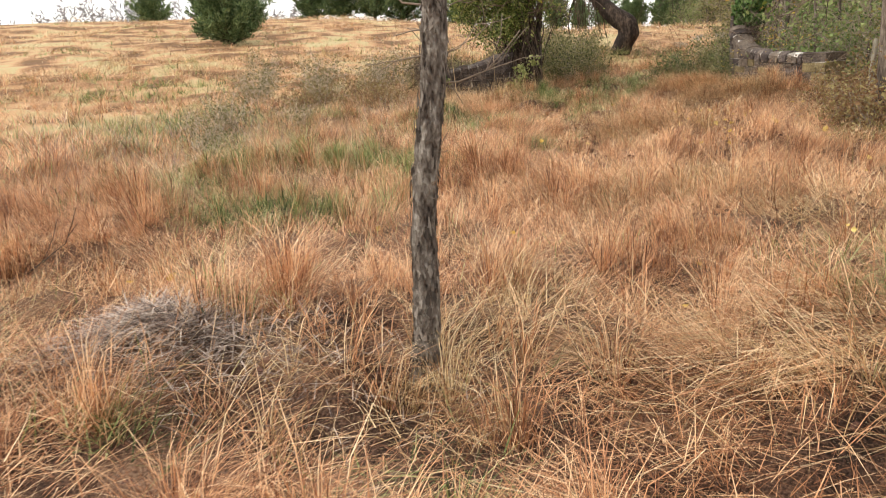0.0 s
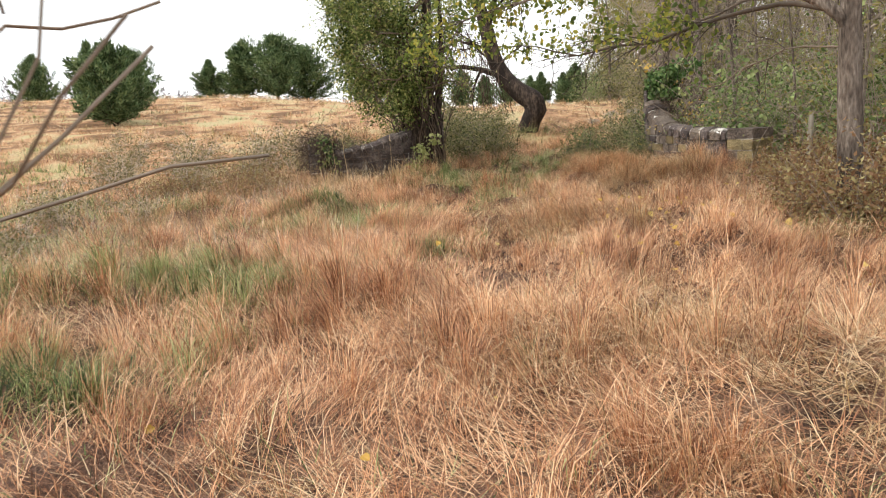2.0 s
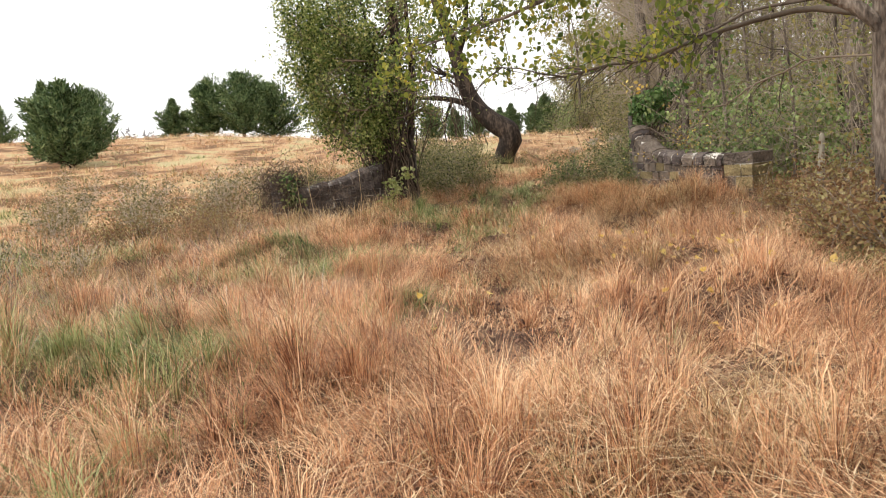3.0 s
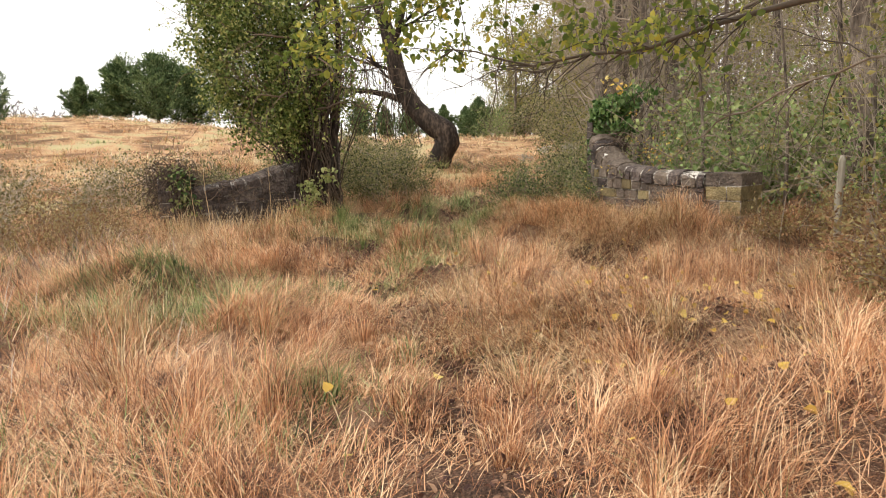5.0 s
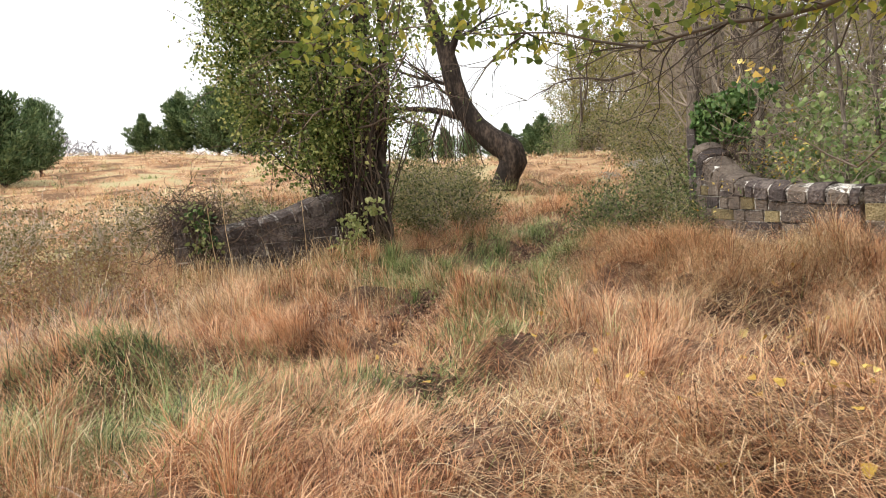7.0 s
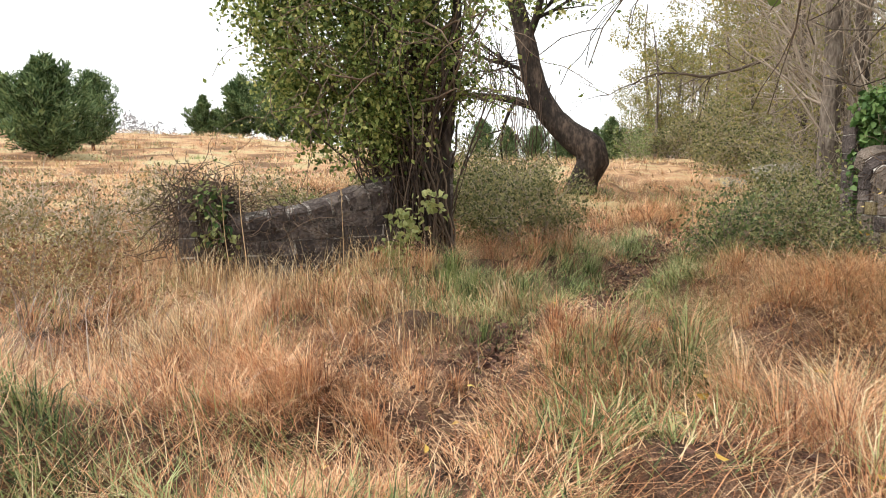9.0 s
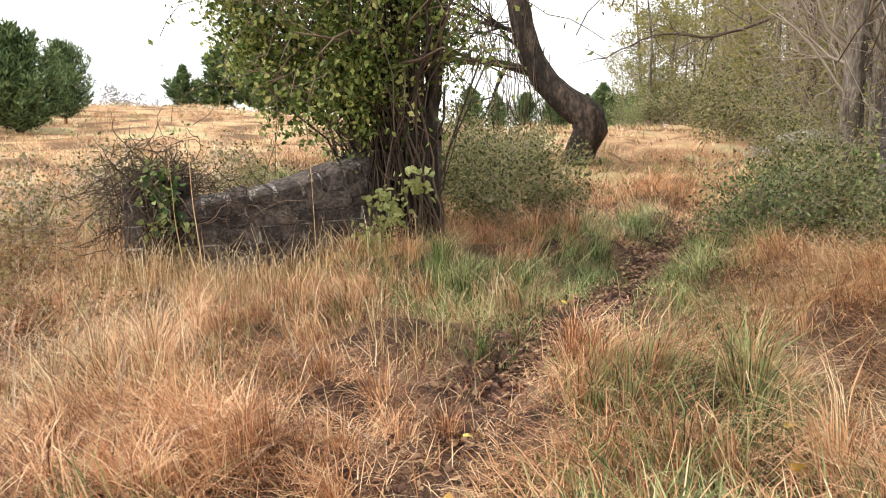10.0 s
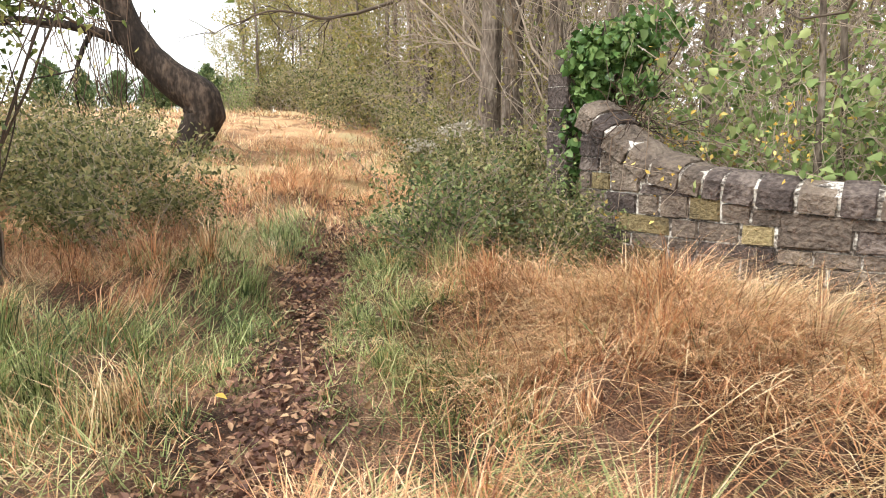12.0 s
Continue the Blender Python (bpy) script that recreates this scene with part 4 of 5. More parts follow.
place(olive, [(-3.9, 23.0, 0.85, 0), (-4.0, 24.6, 0.9, 60), (-4.7, 26.2, 0.9, 130), (-4.6, 28.0, 0.8, 220), (-4.4, 29.8, 0.7, 300), (-3.2, 23.6, 0.55, 20), (0.3, 22.2, 0.7, 80), (0.0, 21.6, 0.55, 170), (0.45, 23.6, 0.9, 200), (0.9, 25.2, 0.8, 20), (0.8, 27.5, 0.8, 90), (2.2, 40, 1.5, 30), (2.4, 45, 1.7, 75), (2.2, 51, 1.8, 160), (1.8, 57, 1.9, 240), (1.0, 64, 2.1, 10), (0.2, 71, 2.1, 110), (-0.8, 79, 2.3, 60), (-1.8, 85, 2.3, 20), (2.8, 60, 2.2, 310), (3.0, 70, 2.4, 100), (1.4, 29.6, 0.9, 190), (2.0, 33, 1.0, 0), (2.4, 36, 1.0, 90), (-5.9, 23.8, 0.8, 45), (-7.2, 22.6, 0.7, 10), (-5.2, 30.5, 0.8, 77), (-5.4, 27.2, 0.8, 10), (-5.6, 25.2, 0.8, 200)])
feather = build_brush("shrub", "feathery fresh green bush beside the path", "shrub", 0.85, 0.45, 30, 2600, 0.05, M_DARKLEAF, 79, "shrubs by the gateway")
place(feather, [(-0.95, 21.5, 1.0, 0), (-0.6, 21.9, 0.85, 120), (0.3, 21.35, 0.75, 40), (0.55, 21.75, 0.9, 90)])
place(green_bush, [(2.7, 21.2, 1.0, 0), (3.4, 20.4, 1.05, 90), (1.6, 22.4, 0.8, 180), (4.3, 18.3, 1.1, 200), (4.4, 22, 1.1, 40), (3.4, 24.5, 1.1, 300), (5.4, 15.8, 1.2, 20), (6.0, 19.8, 1.3, 110), (-1.6, 62, 1.3, 0), (-0.9, 66, 1.4, 70)] + spots_for(scatter(16, 3, 12, 14, 45, 1.2, 75), 76, 0.9, 1.4))
place(rust, [(2.4, 11.7, 0.95, 10), (2.9, 11.9, 1.1, 150), (2.6, 13.6, 1.0, 70), (3.5, 12.6, 1.3, 40), (2.2, 12.9, 0.8, 100), (3.3, 15.4, 1.0, 0), (3.9, 14.3, 1.1, 90), (2.9, 17.6, 0.8, 200), (3.6, 16.7, 0.9, 30), (-8.6, 19.0, 0.9, 40), (-6.4, 17.9, 0.65, 120), (-7.4, 17.6, 0.7, 60), (-8.4, 17.2, 0.75, 0), (-9.8, 18.2, 0.9, 200)] + spots_for(scatter(20, 2, 12, 12, 60, 1.0, 77), 78, 0.8, 1.2))
place(rough_weed, [(-9.2, 20.5, 0.9, 0), (-8.6, 21.8, 1.0, 100), (-10.6, 20.0, 1.0, 200), (-9.8, 23.0, 0.95, 300), (-11.6, 21.8, 1.0, 40), (-12.8, 20.2, 0.9, 80), (-9.6, 18.2, 0.75, 60), (-11.5, 18.2, 0.8, 250), (-7.4, 22.8, 0.8, 20), (-9.0, 24.4, 0.9, 260), (-14.0, 22.5, 0.9, 80), (-7.6, 13.2, 0.6, 10), (-8.3, 11.2, 0.6, 90), (-7.0, 9.6, 0.5, 200), (-9.4, 13.6, 0.7, 300)])


thicket = build_brush("thicket", "tall bare twiggy undergrowth at the wood's edge", "undergrowth", 3.4, 1.5, 15, 900, 0.085, M_AUTUMN, 85, "undergrowth of the wood")
place(thicket, spots_for([(2.2, 25.2), (1.9, 28.2), (2.6, 31.0), (3.2, 34.0), (3.4, 37.5), (3.8, 41.0), (3.4, 46.0), (3.6, 51.0), (3.0, 57.0), (2.6, 62.0), (1.8, 68.0), (1.0, 74.0), (0.0, 80.0), (-1.2, 86.0), (3.8, 21.6), (4.6, 19.8), (5.4, 17.6), (5.8, 15.4), (6.6, 18.4)] + scatter(24, 2, 14, 14, 60, 1.2, 86), 87, 0.75, 1.25))


# ---- ivy on the gate piers ----
def build_ivy(label, centre, lobes, count, size, mat, seed, hang=0.5):
    rng = np.random.default_rng(seed)
    ivy = thing("ivy", centre, label, "ivy")
    at, stems = [], Geo()
    for (cx, cy, cz), (rx, ry, rz), share in lobes:
        n = int(count * share)
        d = rng.normal(size=(n, 3))
        d /= np.linalg.norm(d, axis=1)[:, None]
        at.append(np.array((cx, cy, cz)) + d * np.array((rx, ry, rz)) * (0.6 + 0.5 * rng.random((n, 1))))
        for _ in range(8):
            e = np.array((cx, cy, cz)) + rng.normal(size=3) * np.array((rx, ry, rz)) * 0.6
            q = np.linspace(0, 1, 6)[:, None]
            stems.tube(np.array((0, 0, -1.2)) * (1 - q) + e * q + rng.normal(size=(6, 3)) * 0.05, np.full(6, 0.008), 3)
    part("foliage", Geo().broad(np.concatenate(at), size, rng, hang=hang, slim=0.9), mat, ivy)
    tagged(part("stem_tangle", stems, M_VINE, ivy), kind="stuff")
    return ivy


build_ivy("bright green ivy heaped over the gate pier", (0.82, 22.3, 1.75), [((0.12, -0.1, 0.2), (0.36, 0.34, 0.32), 0.42), ((0.0, -0.15, -0.12), (0.2, 0.2, 0.25), 0.12), ((0.38, -0.25, 0.34), (0.28, 0.26, 0.26), 0.18), ((0.7, -0.1, 0.55), (0.4, 0.3, 0.2), 0.06), ((0.3, -0.5, -0.1), (0.22, 0.2, 0.12), 0.06), ((-0.1, -0.1, -0.6), (0.2, 0.2, 0.55), 0.12)], 2300, 0.082, M_IVY, 81)
build_ivy("ivy and dead vine on the low end pier", (-7.0, 19.95, 0.85), [((0, -0.15, 0.2), (0.3, 0.25, 0.14), 0.3), ((0.12, -0.3, -0.1), (0.2, 0.12, 0.3), 0.45), ((0.3, -0.3, -0.35), (0.3, 0.15, 0.2), 0.25)], 130, 0.065, M_PALELEAF, 82)
build_ivy("dark ivy trailing over the low end pier", (-6.9, 19.8, 0.82), [((0, 0, 0.15), (0.2, 0.2, 0.16), 0.6), ((0.1, -0.1, -0.15), (0.15, 0.1, 0.25), 0.4)], 110, 0.09, M_IVY, 83)


def build_dead_vines(label, spots, seed):
    """Brown tangles of dead vine heaped on the stone."""
    rng = np.random.default_rng(seed)
    for (cx, cy, cz), (rx, ry, rz), count in spots:
        tangle = thing("dead_vine", (cx, cy, cz), label, "vine")
        g = Geo()
        for _ in range(count):
            p = rng.normal(size=3) * np.array((rx, ry, rz)) * 0.6
            d = rng.normal(size=3) * np.array((1, 1, 0.6))
            pts, rad = branch(rng, p, d, 0.25 + 0.5 * rng.random(), 0.006, 0.45, -0.12, 6, 0.6)
            g.tube(pts, np.maximum(rad, 0.003), 3)
        part("stem_tangle", g, M_VINE, tangle)["kind"] = "stuff"


build_dead_vines("heap of brown dead vine over the wall", [((-7.15, 20.05, 1.0), (0.36, 0.36, 0.2), 420), ((-7.2, 19.95, 0.65), (0.4, 0.4, 0.3), 240), ((-6.3, 20.15, 0.75), (0.6, 0.35, 0.2), 90), ((-5.2, 21.5, 1.2), (0.35, 0.45, 0.3), 130), ((0.9, 21.5, 1.35), (0.2, 0.3, 0.12), 60)], 88)

gold_sapling = build_brush("sapling", "small sapling with bright yellow leaves behind the wall", "sapling", 1.9, 0.5, 4, 260, 0.07, M_YELLOW, 89)
place(gold_sapling, [(1.95, 21.3, 0.8, 0), (2.6, 22.6, 0.9, 90)])


def build_goldenrod(label, seed):
    rng = np.random.default_rng(seed)
    plant = thing("goldenrod", (0, 0, 0), label, "weed", "goldenrod by the path")
    hs = np.linspace(0, 1.15, 8)
    p = np.stack([0.12 * hs ** 2, 0.04 * np.sin(hs * 3), hs], 1)
    part("stalk", Geo().tube(p, np.linspace(0.007, 0.003, 8), 4), M_VINE, plant)
    t = rng.random(60)
    at = np.stack([np.interp(t * 7, range(8), p[:, c]) for c in range(3)], 1)
    part("foliage", Geo().leaves(at, 0.09, rng, hang=0.1, slim=0.25), M_SHRUB, plant)
    at = p[-1] + rng.normal(size=(110, 3)) * np.array((0.09, 0.06, 0.04))
    tagged(part("seed_head", Geo().leaves(at, 0.035, rng, slim=0.7), M_FLUFF, plant, "fluffy off-white seed head"), kind="stuff")
    return plant


goldenrod = build_goldenrod("goldenrod stalk with a fluffy off-white seed head", 90)
place(goldenrod, [(-0.9, 23.0, 1.0, 0), (-0.2, 23.1, 1.1, 130), (0.45, 24.6, 1.1, 220)])


def build_dry_stalk(label, seed):
    rng = np.random.default_rng(seed)
    plant = thing("dry_stalk", (0, 0, 0), label, "weed", "tall dry stalks by the wall")
    hs = np.linspace(-0.05, 1.5, 9)
    part("stem", Geo().tube(np.stack([-0.06 * hs + 0.01 * np.sin(hs * 6), 0.02 * hs, hs], 1), np.linspace(0.007, 0.003, 9), 4), M_PALE, plant)
    head = part("seed_head", Geo().leaves(np.stack([-0.06 * 1.45 + rng.normal(size=30) * 0.012, 0.03 + rng.normal(size=30) * 0.012, 1.3 + 0.22 * rng.random(30)], 1), 0.03, rng, hang=-0.6, slim=0.4), M_PALE, plant)
    tagged(head, kind="stuff")
    return plant


dry_stalk = build_dry_stalk("tall pale dry stalk before the dark wall", 92)
place(dry_stalk, [(-6.25, 19.35, 1.1, 0), (-6.6, 19.6, 0.8, 60), (-5.4, 20.1, 0.75, 120), (-7.9, 19.4, 0.8, 200), (-7.4, 19.2, 0.65, 280), (-4.1, 19.3, 0.55, 30)])


def build_fallen_branch():
    rng = np.random.default_rng(93)
    x, y = -4.95, 4.4
    z = ground_at(x, y)
    limb = thing("fallen_branch", (x, y, z), "dark forked dead branch lying in the grass", "branch")
    g = Geo()
    spray(g, rng, (-0.35, 0.1, 0.05), (0.8, 0.1, 0.55), 0.55, 0.011, 1, 0.15, 0.0, 3, 6, None, 0.004)
    part("wood", g, M_TWIGDARK, limb)


build_fallen_branch()


def build_far_wood():
    """A leafless line of woodland far beyond the crest, its grey a painted distance haze."""
    rng = np.random.default_rng(96)
    n = 15000
    a = radians(-72) + radians(44) * rng.random(n)
    far = 235 + 40 * rng.random(n)
    top = 9 + 7 * lattice_noise(a * 60, a * 0, 61) + 5 * lattice_noise(a * 200, a * 0, 62)
    at = np.stack([np.sin(a) * far, np.cos(a) * far, -4 + (top + 4) * rng.random(n) ** 0.8], 1)
    g = Geo().leaves(at, 1.5, rng, hang=-0.5, slim=0.25)
    tagged(part("far_woodland", g, M_FARWOOD, soft=False), "distant leafless woodland beyond the crest, painted haze-grey", "trees", kind="stuff")


# pale neutral twig colours, with the haze of distance painted in
M_FARWOOD = material("far_hazed_twigs", [(0.2, (0.20, 0.19, 0.20)), (0.5, (0.32, 0.31, 0.32)), (0.8, (0.42, 0.40, 0.40))], 0.05, 0.5, per="island", bump=0)
build_far_wood()


def build_deep_wood():
    """The brown depth of the wood behind its nearer trees."""
    rng = np.random.default_rng(97)
    n = 20000
    a = radians(9) + radians(75) * rng.random(n) ** 1.1
    far = 34 + 22 * rng.random(n) + 26 * (1 - smooth(radians(9), radians(25), a))
    top = (5 + 7 * smooth(radians(8), radians(22), a)) * (0.8 + 0.35 * lattice_noise(a * 40, a * 0, 63))
    at = np.stack([np.sin(a) * far, 12 + np.cos(a) * far, 0.4 + top * rng.random(n) ** 0.9], 1)
    twig = rng.random(n) < 0.6
    tagged(part("deep_woodland", Geo().leaves(at[twig], 1.1, rng, hang=-0.9, slim=0.07), M_TWIG, soft=False), "brown tangle of bare twigs deep in the wood", "trees", kind="stuff")
    tagged(part("deep_woodland", Geo().leaves(at[~twig], 0.42, rng, hang=0.2, slim=0.6), M_AUTUMN, soft=False), "olive-brown autumn leaves deep in the wood", "trees", kind="stuff")


build_deep_wood()


# ---- grass: blades in leaning tussocks ----
def green_share(x, y):
    """How green the sward is: lush patches by the hollow and along the path."""
    g = np.zeros(np.shape(x))
    for cx, cy, rx, ry, s in ((-4.3, 13.5, 1.3, 0.6, 0.6), (-12, 14, 4, 4, 0.6), (-17, 22, 6, 4, 0.5), (-4.6, 9.2, 1.6, 1.1, 0.75), (-3.9, 6.2, 1.1, 0.7, 0.7), (-5.6, 7.6, 1.2, 0.8, 0.55), (-4.4, 14.4, 1.0, 0.4, 0.4), (-1.0, 2.4, 0.5, 0.35, 0.8), (-2.2, 2.3, 0.45, 0.25, 0.6), (0.9, 4.6, 0.45, 0.6, 0.6), (-4.2, 19.6, 0.9, 0.6, 0.75), (-3.3, 20.2, 0.6, 0.8, 0.8), (-3.0, 21.8, 0.5, 1.4, 0.7), (-2.2, 15.4, 0.6, 0.6, 0.5), (-1.5, 22.0, 0.4, 1.6, 0.8), (-2.1, 19.0, 0.35, 0.9, 0.6), (-2.6, 14.3, 0.6, 0.5, 0.6), (2.6, 12.0, 1.0, 0.8, 0.7), (-3.6, 17.9, 0.6, 0.5, 0.5), (-8.5, 12, 2.5, 2.0, 0.5), (-2.4, 11.2, 0.7, 0.8, 0.45), (-7.5, 27.5, 3.0, 2.0, 0.55), (-3.6, 18.6, 0.9, 1.0, 0.65), (-1.75, 20.2, 0.45, 1.6, 1.0), (-1.8, 18.2, 0.45, 0.7, 0.85), (-2.7, 20.6, 0.4, 1.5, 1.0), (-2.3, 23.5, 0.7, 1.2, 0.9), (-0.6, 24.0, 0.6, 1.5, 0.7), (-2.0, 16.4, 0.5, 0.8, 0.6), (-6.2, 8.8, 1.6, 1.6, 0.5)):
        g = np.maximum(g, 0.85 * s * np.exp(-(((x - cx) / rx) ** 2 + ((y - cy) / ry) ** 2)))
    return np.clip(g + 0.05 * smooth(11, 16, y) + 0.03 * smooth(-1, -4, x) + 0.42 * (lattice_noise(x / 0.8, y / 0.8, 21) - 0.42) * (0.7 + 0.5 * smooth(-2, -5, x)) + 0.8 * (lattice_noise(x / 4.5, y / 4.5, 23) - 0.5) * smooth(22, 34, y - 0.5 * x), 0.02, 1)


def blades(rng, x, y, length, tilt, az, width, curl):
    """Five-cornered bent blades rooted at x, y."""
    n = len(x)
    z = height(x, y)
    d = np.stack([np.sin(az), np.cos(az)], 1)
    side = np.stack([-d[:, 1], d[:, 0], np.zeros(n)], 1)
    p0 = np.stack([x, y, z - 0.01], 1)
    t1, t2 = tilt, np.minimum(tilt + curl, 2.0)
    h = (length * 0.5)[:, None]
    p1 = p0 + h * np.concatenate([d * np.sin(t1)[:, None], np.cos(t1)[:, None]], 1)
    p2 = p1 + h * np.concatenate([d * np.sin(t2)[:, None], np.cos(t2)[:, None]], 1)
    p1[:, 2] = np.maximum(p1[:, 2], z + 0.02)
    p2[:, 2] = np.maximum(p2[:, 2], z + 0.015)
    w = (width * 0.5)[:, None] * side
    return np.stack([p0 - w, p0 + w, p1 - w * 0.8, p1 + w * 0.8, p2], 1)


def add_blades(geo, v):
    k = np.arange(len(v))[:, None] * 5
    geo.add(v.reshape(-1, 3), np.concatenate([k + np.array([0, 1, 3]), k + np.array([0, 3, 2]), k + np.array([2, 3, 4])]))


def clear_of_path(x, y):
    d, along = track_distance(x, y)
    trodden = np.exp(-(d / (0.12 + 0.15 * smooth(4.2, 5.4, along))) ** 2) * (0.6 + 0.4 * smooth(2.5, 5, along)) * (1 - smooth(6.6, 7.6, along))
    bare = np.exp(-(((x - 0.25 + 0.35 * np.sin(y * 0.9)) / 0.75) ** 2 + ((y - 11.2) / 3.6) ** 2)) * (0.3 + 0.75 * lattice_noise(x / 0.7, y / 0.7, 55)) + np.exp(-(((x + 2.6) / 0.55) ** 2 + ((y - 3.0) / 0.35) ** 2)) * 0.9 + np.exp(-(((x + 1.7) / 0.9) ** 2 + ((y - 2.5) / 0.4) ** 2)) * 0.5
    return np.clip(1 - 1.15 * trodden - bare, 0.0, 1)


def tussocks(rng, clumps, per, box, wide, long, arch):
    """Mounds of blades that spring upright from a crown and arch over at its rim, swept by the weather, with hollows between."""
    x0, x1, y0, y1 = box
    cx, cy = x0 + (x1 - x0) * rng.random(clumps), y0 + (y1 - y0) * rng.random(clumps)
    thick = smooth(0.32, 0.62, lattice_noise(cx / 1.1, cy / 1.1, 33)) * (0.45 + 0.55 * smooth(0.25, 0.6, lattice_noise(cx / 0.45, cy / 0.45, 34)))
    keep = rng.random(clumps) < clear_of_path(cx, cy) * (0.3 + 0.7 * thick)
    cx, cy, thick = cx[keep], cy[keep], thick[keep]
    m = len(cx)
    flow = 6.283 * 1.5 * lattice_noise(cx / 2.1, cy / 2.1, 31)
    swept = rng.random(m) ** 0.9
    size = long * (0.6 + 0.35 * thick + 0.75 * rng.random(m) ** 1.6)
    tone = rng.random(m)
    idx = np.repeat(np.arange(m), (per * (0.45 + rng.random(m)) * size / long).astype(int))
    n = len(idx)
    r, turn = np.abs(rng.normal(size=n)), 6.283 * rng.random(n)
    ox, oy = r * wide * np.cos(turn), r * wide * np.sin(turn)
    az = np.where(rng.random(n) < swept[idx], flow[idx] + 2.0 * (tone[idx] - 0.5) + 0.8 * rng.normal(size=n), np.arctan2(ox, oy) + 0.8 * rng.normal(size=n))
    tilt = np.clip(0.52 + 0.26 * r + 0.5 * swept[idx] + 0.3 * rng.normal(size=n), 0.02, 1.5)
    tilt = tilt * (1 - 0.55 * arch)
    return cx[idx] + ox, cy[idx] + oy, size[idx] * (0.5 + 0.75 * rng.random(n)), tilt, az, 0.1 + 0.4 * arch + 0.6 * rng.random(n), tone[idx], np.zeros(n)


def thatch(rng, count, box, long):
    """Loose straw lying criss-cross, a little above the ground."""
    x0, x1, y0, y1 = box
    x, y = x0 + (x1 - x0) * rng.random(count), y0 + (y1 - y0) * rng.random(count)
    keep = rng.random(count) < clear_of_path(x, y) * (0.45 + 0.55 * smooth(0.3, 0.6, lattice_noise(x / 0.4, y / 0.4, 35)))
    x, y = x[keep], y[keep]
    n = len(x)
    az = 6.283 * 1.5 * lattice_noise(x / 2.1, y / 2.1, 31) + np.where(rng.random(n) < 0.5, 6.283 * rng.random(n), 0.6 * rng.normal(size=n))
    return x, y, long * (0.45 + 0.9 * rng.random(n)), np.clip(1.18 + 0.28 * rng.normal(size=n), 0.3, 1.56), az, 0.2 * rng.normal(size=n) + 0.1, rng.random(n), 0.2 * rng.random(n) ** 1.3 * (0.2 + 0.8 * lattice_noise(x / 0.7, y / 0.7, 37))


def grow(seed, clumps, per, straws, box, wide, long, thick, names, arch=0.0):
    rng = np.random.default_rng(seed)
    x, y, length, tilt, az, curl, tone, lift = (np.concatenate(p) for p in zip(tussocks(rng, clumps, per, box, wide, long, arch), thatch(rng, straws, box, long * 1.05)))
    n = len(x)
    g = green_share(x, y)
    pale = 0.14 + 0.08 * smooth(11, 15, y) + 0.4 * smooth(0.5, 0.9, lattice_noise(x / 0.9, y / 0.9, 41)) + 0.3 * smooth(24, 40, y - 0.4 * x)
    pale = pale + 0.2 * np.exp(-(((x - 0.7) / 1.5) ** 2 + ((y - 18.0) / 1.4) ** 2))
    near_path = np.exp(-(track_distance(x, y)[0] / 0.75) ** 2)
    length = length * (1 - 0.5 * near_path)
    kind = np.where((0.6 * tone + 0.4 * rng.random(n) < g + 0.25 * near_path * g), 1, np.where(0.5 * tone + 0.5 * rng.random(n) < pale, 2, 0))
    width = thick * (0.5 + 0.9 * rng.random(n))
    for k, (name, mat, label) in enumerate(names):
        s = kind == k
        geo = Geo()
        v = blades(rng, x[s], y[s], length[s] * (0.85 if k == 1 else 1.0), tilt[s] * (0.8 if k == 1 else 1), az[s], width[s] * (1.3 if k == 1 else 1), curl[s])
        v[:, :, 2] += lift[s][:, None]
        add_blades(geo, v)
        tagged(part(name, geo, mat, soft=False), label, "grass", kind="stuff")


KINDS = (("russet_grass", M_STRAW, "russet-orange dry matted meadow grass"), ("green_grass", M_GREEN, "fresh green grass among the dry straw"), ("pale_grass", M_PALE, "pale yellow dry straw grass"))
grow(101, 3600, 34, 165000, (-8.5, 3.6, 1.3, 13.0), 0.10, 0.29, 0.0044, KINDS)
grow(111, 1300, 85, 0, (-8.5, 3.6, 1.6, 13.0), 0.065, 0.46, 0.0044, KINDS, 1.0)
grow(112, 1300, 85, 0, (-9.0, 4.4, 12.5, 23.5), 0.065, 0.46, 0.0048, KINDS, 1.0)
grow(102, 3400, 34, 155000, (-9.0, 4.4, 12.5, 23.5), 0.10, 0.29, 0.0048, KINDS)
grow(110, 900, 40, 22000, (-6.4, -2.2, 12.4, 16.2), 0.10, 0.34, 0.0048, KINDS)
grow(106, 1300, 30, 20000, (-14, -8, 5, 20), 0.12, 0.42, 0.009, KINDS)
grow(103, 2600, 20, 26000, (-12, 4.5, 23.0, 36), 0.13, 0.38, 0.009, KINDS)
grow(109, 1100, 30, 22000, (-7, 3, 22.8, 28), 0.11, 0.38, 0.0075, KINDS)
grow(104, 2600, 20, 28000, (-30, -9, 6, 34), 0.19, 0.38, 0.013, KINDS)
grow(105, 3000, 18, 36000, (-55, 9, 33, 80), 0.34, 0.34, 0.024, KINDS)
grow(107, 700, 14, 9000, (-14, 9, -6, 1.6), 0.16, 0.42, 0.012, KINDS)
grow(108, 500, 14, 7000, (3.5, 10, 1, 13), 0.16, 0.42, 0.012, KINDS)


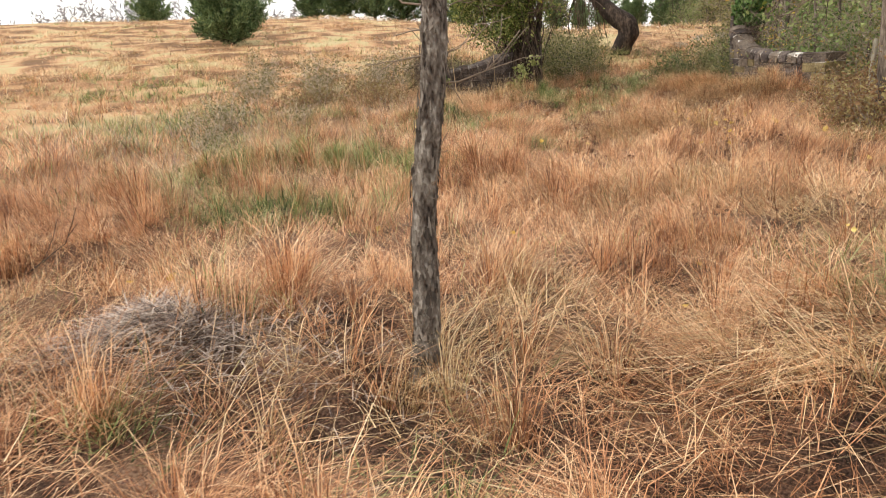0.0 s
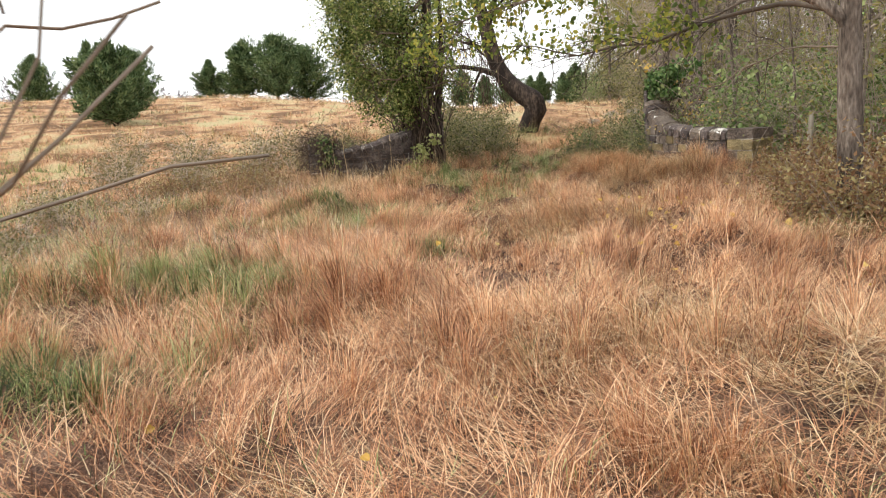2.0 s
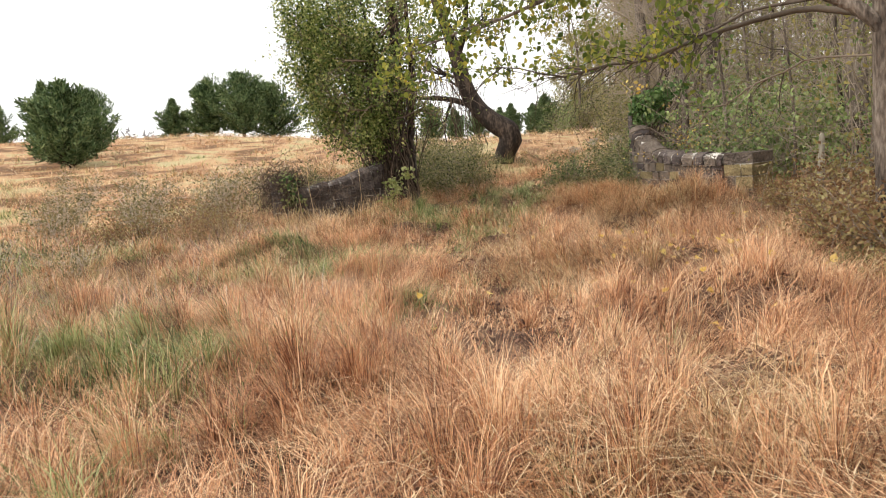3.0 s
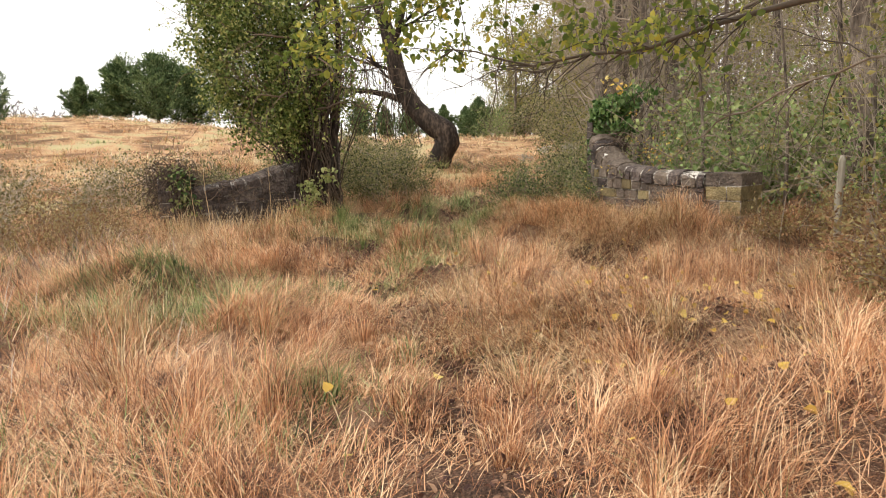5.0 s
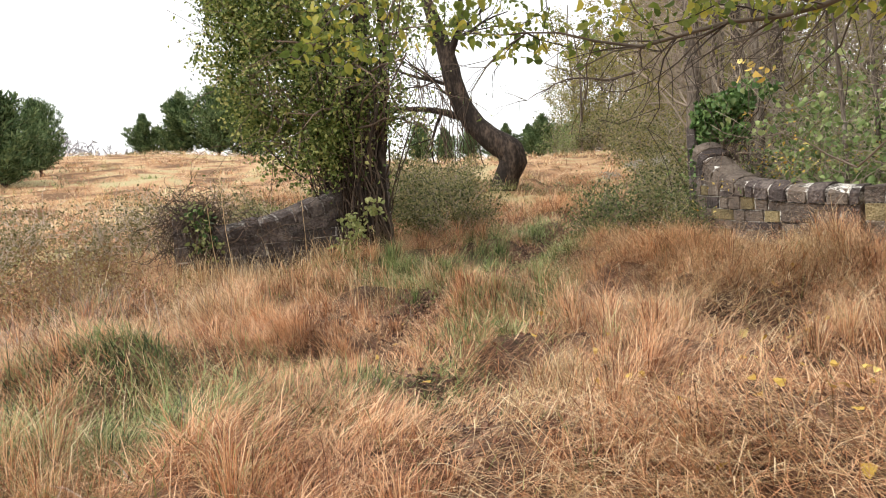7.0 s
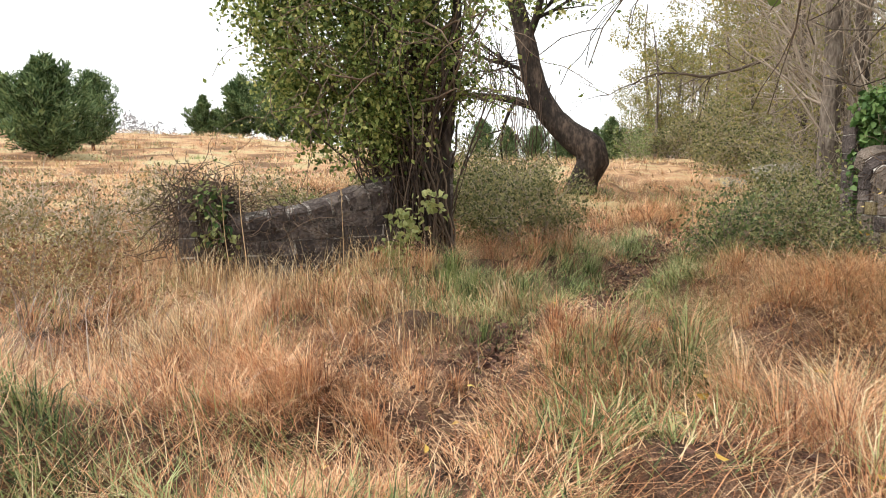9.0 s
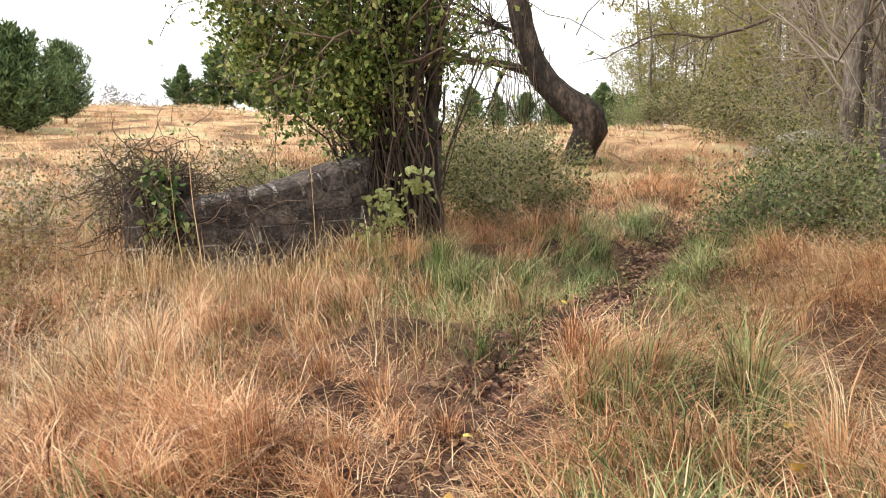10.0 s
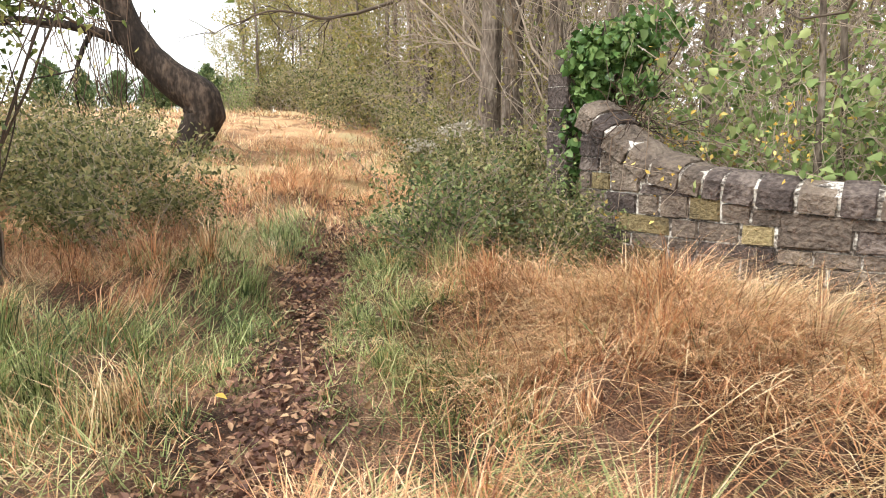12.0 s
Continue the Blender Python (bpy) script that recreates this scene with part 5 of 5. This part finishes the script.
# ---- upright straw by the walls, weeds and stalks ----
def build_stalks():
    rng = np.random.default_rng(91)
    geo = Geo()
    for cx, cy, n, sx, sy, tall in ((-6.2, 19.3, 1300, 0.85, 0.33, 0.62), (-5.0, 20.4, 260, 0.4, 0.3, 0.6), (-3.35, 18.9, 130, 0.1, 0.1, 0.5), (-7.5, 18.2, 300, 0.9, 0.5, 0.6), (1.2, 19.7, 240, 0.6, 0.4, 0.5), (-3.75, 17.6, 70, 0.12, 0.12, 0.42)):
        x, y = cx + sx * rng.normal(size=n), cy + sy * rng.normal(size=n)
        add_blades(geo, blades(rng, x, y, tall * (0.25 + 1.05 * rng.random(n)), 0.85 * rng.random(n) ** 1.3, 6.283 * rng.random(n), 0.0035 + 0.003 * rng.random(n), 0.2 + 0.9 * rng.random(n)))
    tagged(part("standing_straw", geo, M_PALE, soft=False), "upright pale straw stalks along the wall foot", "grass", kind="stuff")
    geo = Geo()
    for cx, cy, n, sx, sy, tall in ((-6.8, 16.4, 900, 1.3, 1.2, 0.5), (-6.5, 11.3, 700, 1.4, 0.9, 0.55), (-2.75, 3.1, 2000, 0.32, 0.2, 0.3), (-8.8, 14.5, 700, 1.3, 1.5, 0.55), (-1.8, 3.0, 300, 0.5, 0.3, 0.25), (-7.2, 9.0, 800, 1.2, 1.2, 0.5), (-9.5, 11.0, 700, 1.6, 1.5, 0.55), (-12.5, 14.5, 1200, 2.2, 2.2, 0.55), (-10.0, 8.5, 600, 1.6, 1.2, 0.5)):
        x, y = cx + sx * rng.normal(size=n), cy + sy * rng.normal(size=n)
        lying = blades(rng, x, y, tall * (0.6 + 0.6 * rng.random(n)), (1.1 if cy < 4 else 0.3) + (0.45 if cy < 4 else 1.2) * rng.random(n), 6.283 * rng.random(n), 0.005 + 0.003 * rng.random(n), 0.1 + 0.4 * rng.random(n))
        lying[:, :, 2] += 0.1 * rng.random(n)[:, None]
        add_blades(geo, lying)
    tagged(part("dead_weeds", geo, M_DULL, soft=False), "grey-brown dead weed stalks in the grass", "weeds", kind="stuff")


build_stalks()


def build_straw_heap():
    """Long straw swept over the hummocks beside the path."""
    rng = np.random.default_rng(98)
    for mat, name, n in ((M_STRAW, "russet_straw", 6500), (M_PALE, "pale_straw", 8000)):
        geo = Geo()
        for cx, cy, sx, sy, share, way in ((-0.45, 19.3, 0.6, 0.45, 0.42, 3.9), (0.6, 19.0, 0.6, 0.5, 0.2, 2.6), (-1.0, 12.6, 0.5, 0.5, 0.14, 3.6), (-0.3, 7.6, 0.8, 0.6, 0.14, 3.3), (0.6, 3.6, 0.5, 0.4, 0.1, 4.2), (0.4, 17.4, 0.7, 0.6, 0.25, 3.4)):
            k = int(n * share)
            x, y = cx + sx * rng.normal(size=k), cy + sy * rng.normal(size=k)
            v = blades(rng, x, y, 0.45 + 0.35 * rng.random(k), np.clip(1.12 + 0.22 * rng.normal(size=k), 0.4, 1.55), way + 0.75 * rng.normal(size=k), 0.0034 + 0.0026 * rng.random(k), 0.2 + 0.4 * rng.random(k))
            v[:, :, 2] += 0.18 * rng.random(k)[:, None]
            add_blades(geo, v)
        tagged(part(name, geo, mat, soft=False), "long dry straw swept over in heaps", "grass", kind="stuff")


build_straw_heap()


def build_fallen_leaves():
    rng = np.random.default_rng(95)
    x = np.concatenate([rng.normal(size=3600) * 0.9 + 0.25, -7 + 10 * rng.random(900)])
    y = np.concatenate([rng.normal(size=3600) * 2.6 + 11.5, 2 + 20 * rng.random(900)])
    t = np.concatenate([rng.random(5000) * 3.6 + 4.2, rng.random(1200) * 5])
    px = np.interp(t, range(len(TRACK)), [p[0] for p in TRACK]) + rng.normal(size=6200) * 0.2
    py = np.interp(t, range(len(TRACK)), [p[1] for p in TRACK]) + rng.normal(size=6200) * 0.2
    x, y = np.concatenate([x, px]), np.concatenate([y, py])
    at = np.stack([x, y, height(x, y) + 0.02 + 0.05 * rng.random(len(x))], 1)
    tagged(part("fallen_leaves", Geo().broad(at, 0.046, rng, flat=0.55, slim=0.7), M_FALLEN, soft=False), "brown curled fallen leaves littering the path", "leaves", kind="stuff")
    x = np.concatenate([rng.normal(size=150) * 0.7 + 0.5, -4 + 6 * rng.random(40), rng.normal(size=14) * 0.6 - 1.9])
    y = np.concatenate([rng.normal(size=150) * 1.8 + 13.6, 4 + 15 * rng.random(40), rng.normal(size=14) * 0.8 + 15.0])
    at = np.stack([x, y, height(x, y) + 0.06 + 0.14 * rng.random(len(x))], 1)
    tagged(part("yellow_leaves", Geo().broad(at, 0.066, rng, flat=0.7, slim=0.95), M_YELLOW, soft=False), "bright yellow fallen leaves on the grass", "leaves", kind="stuff")


build_fallen_leaves()
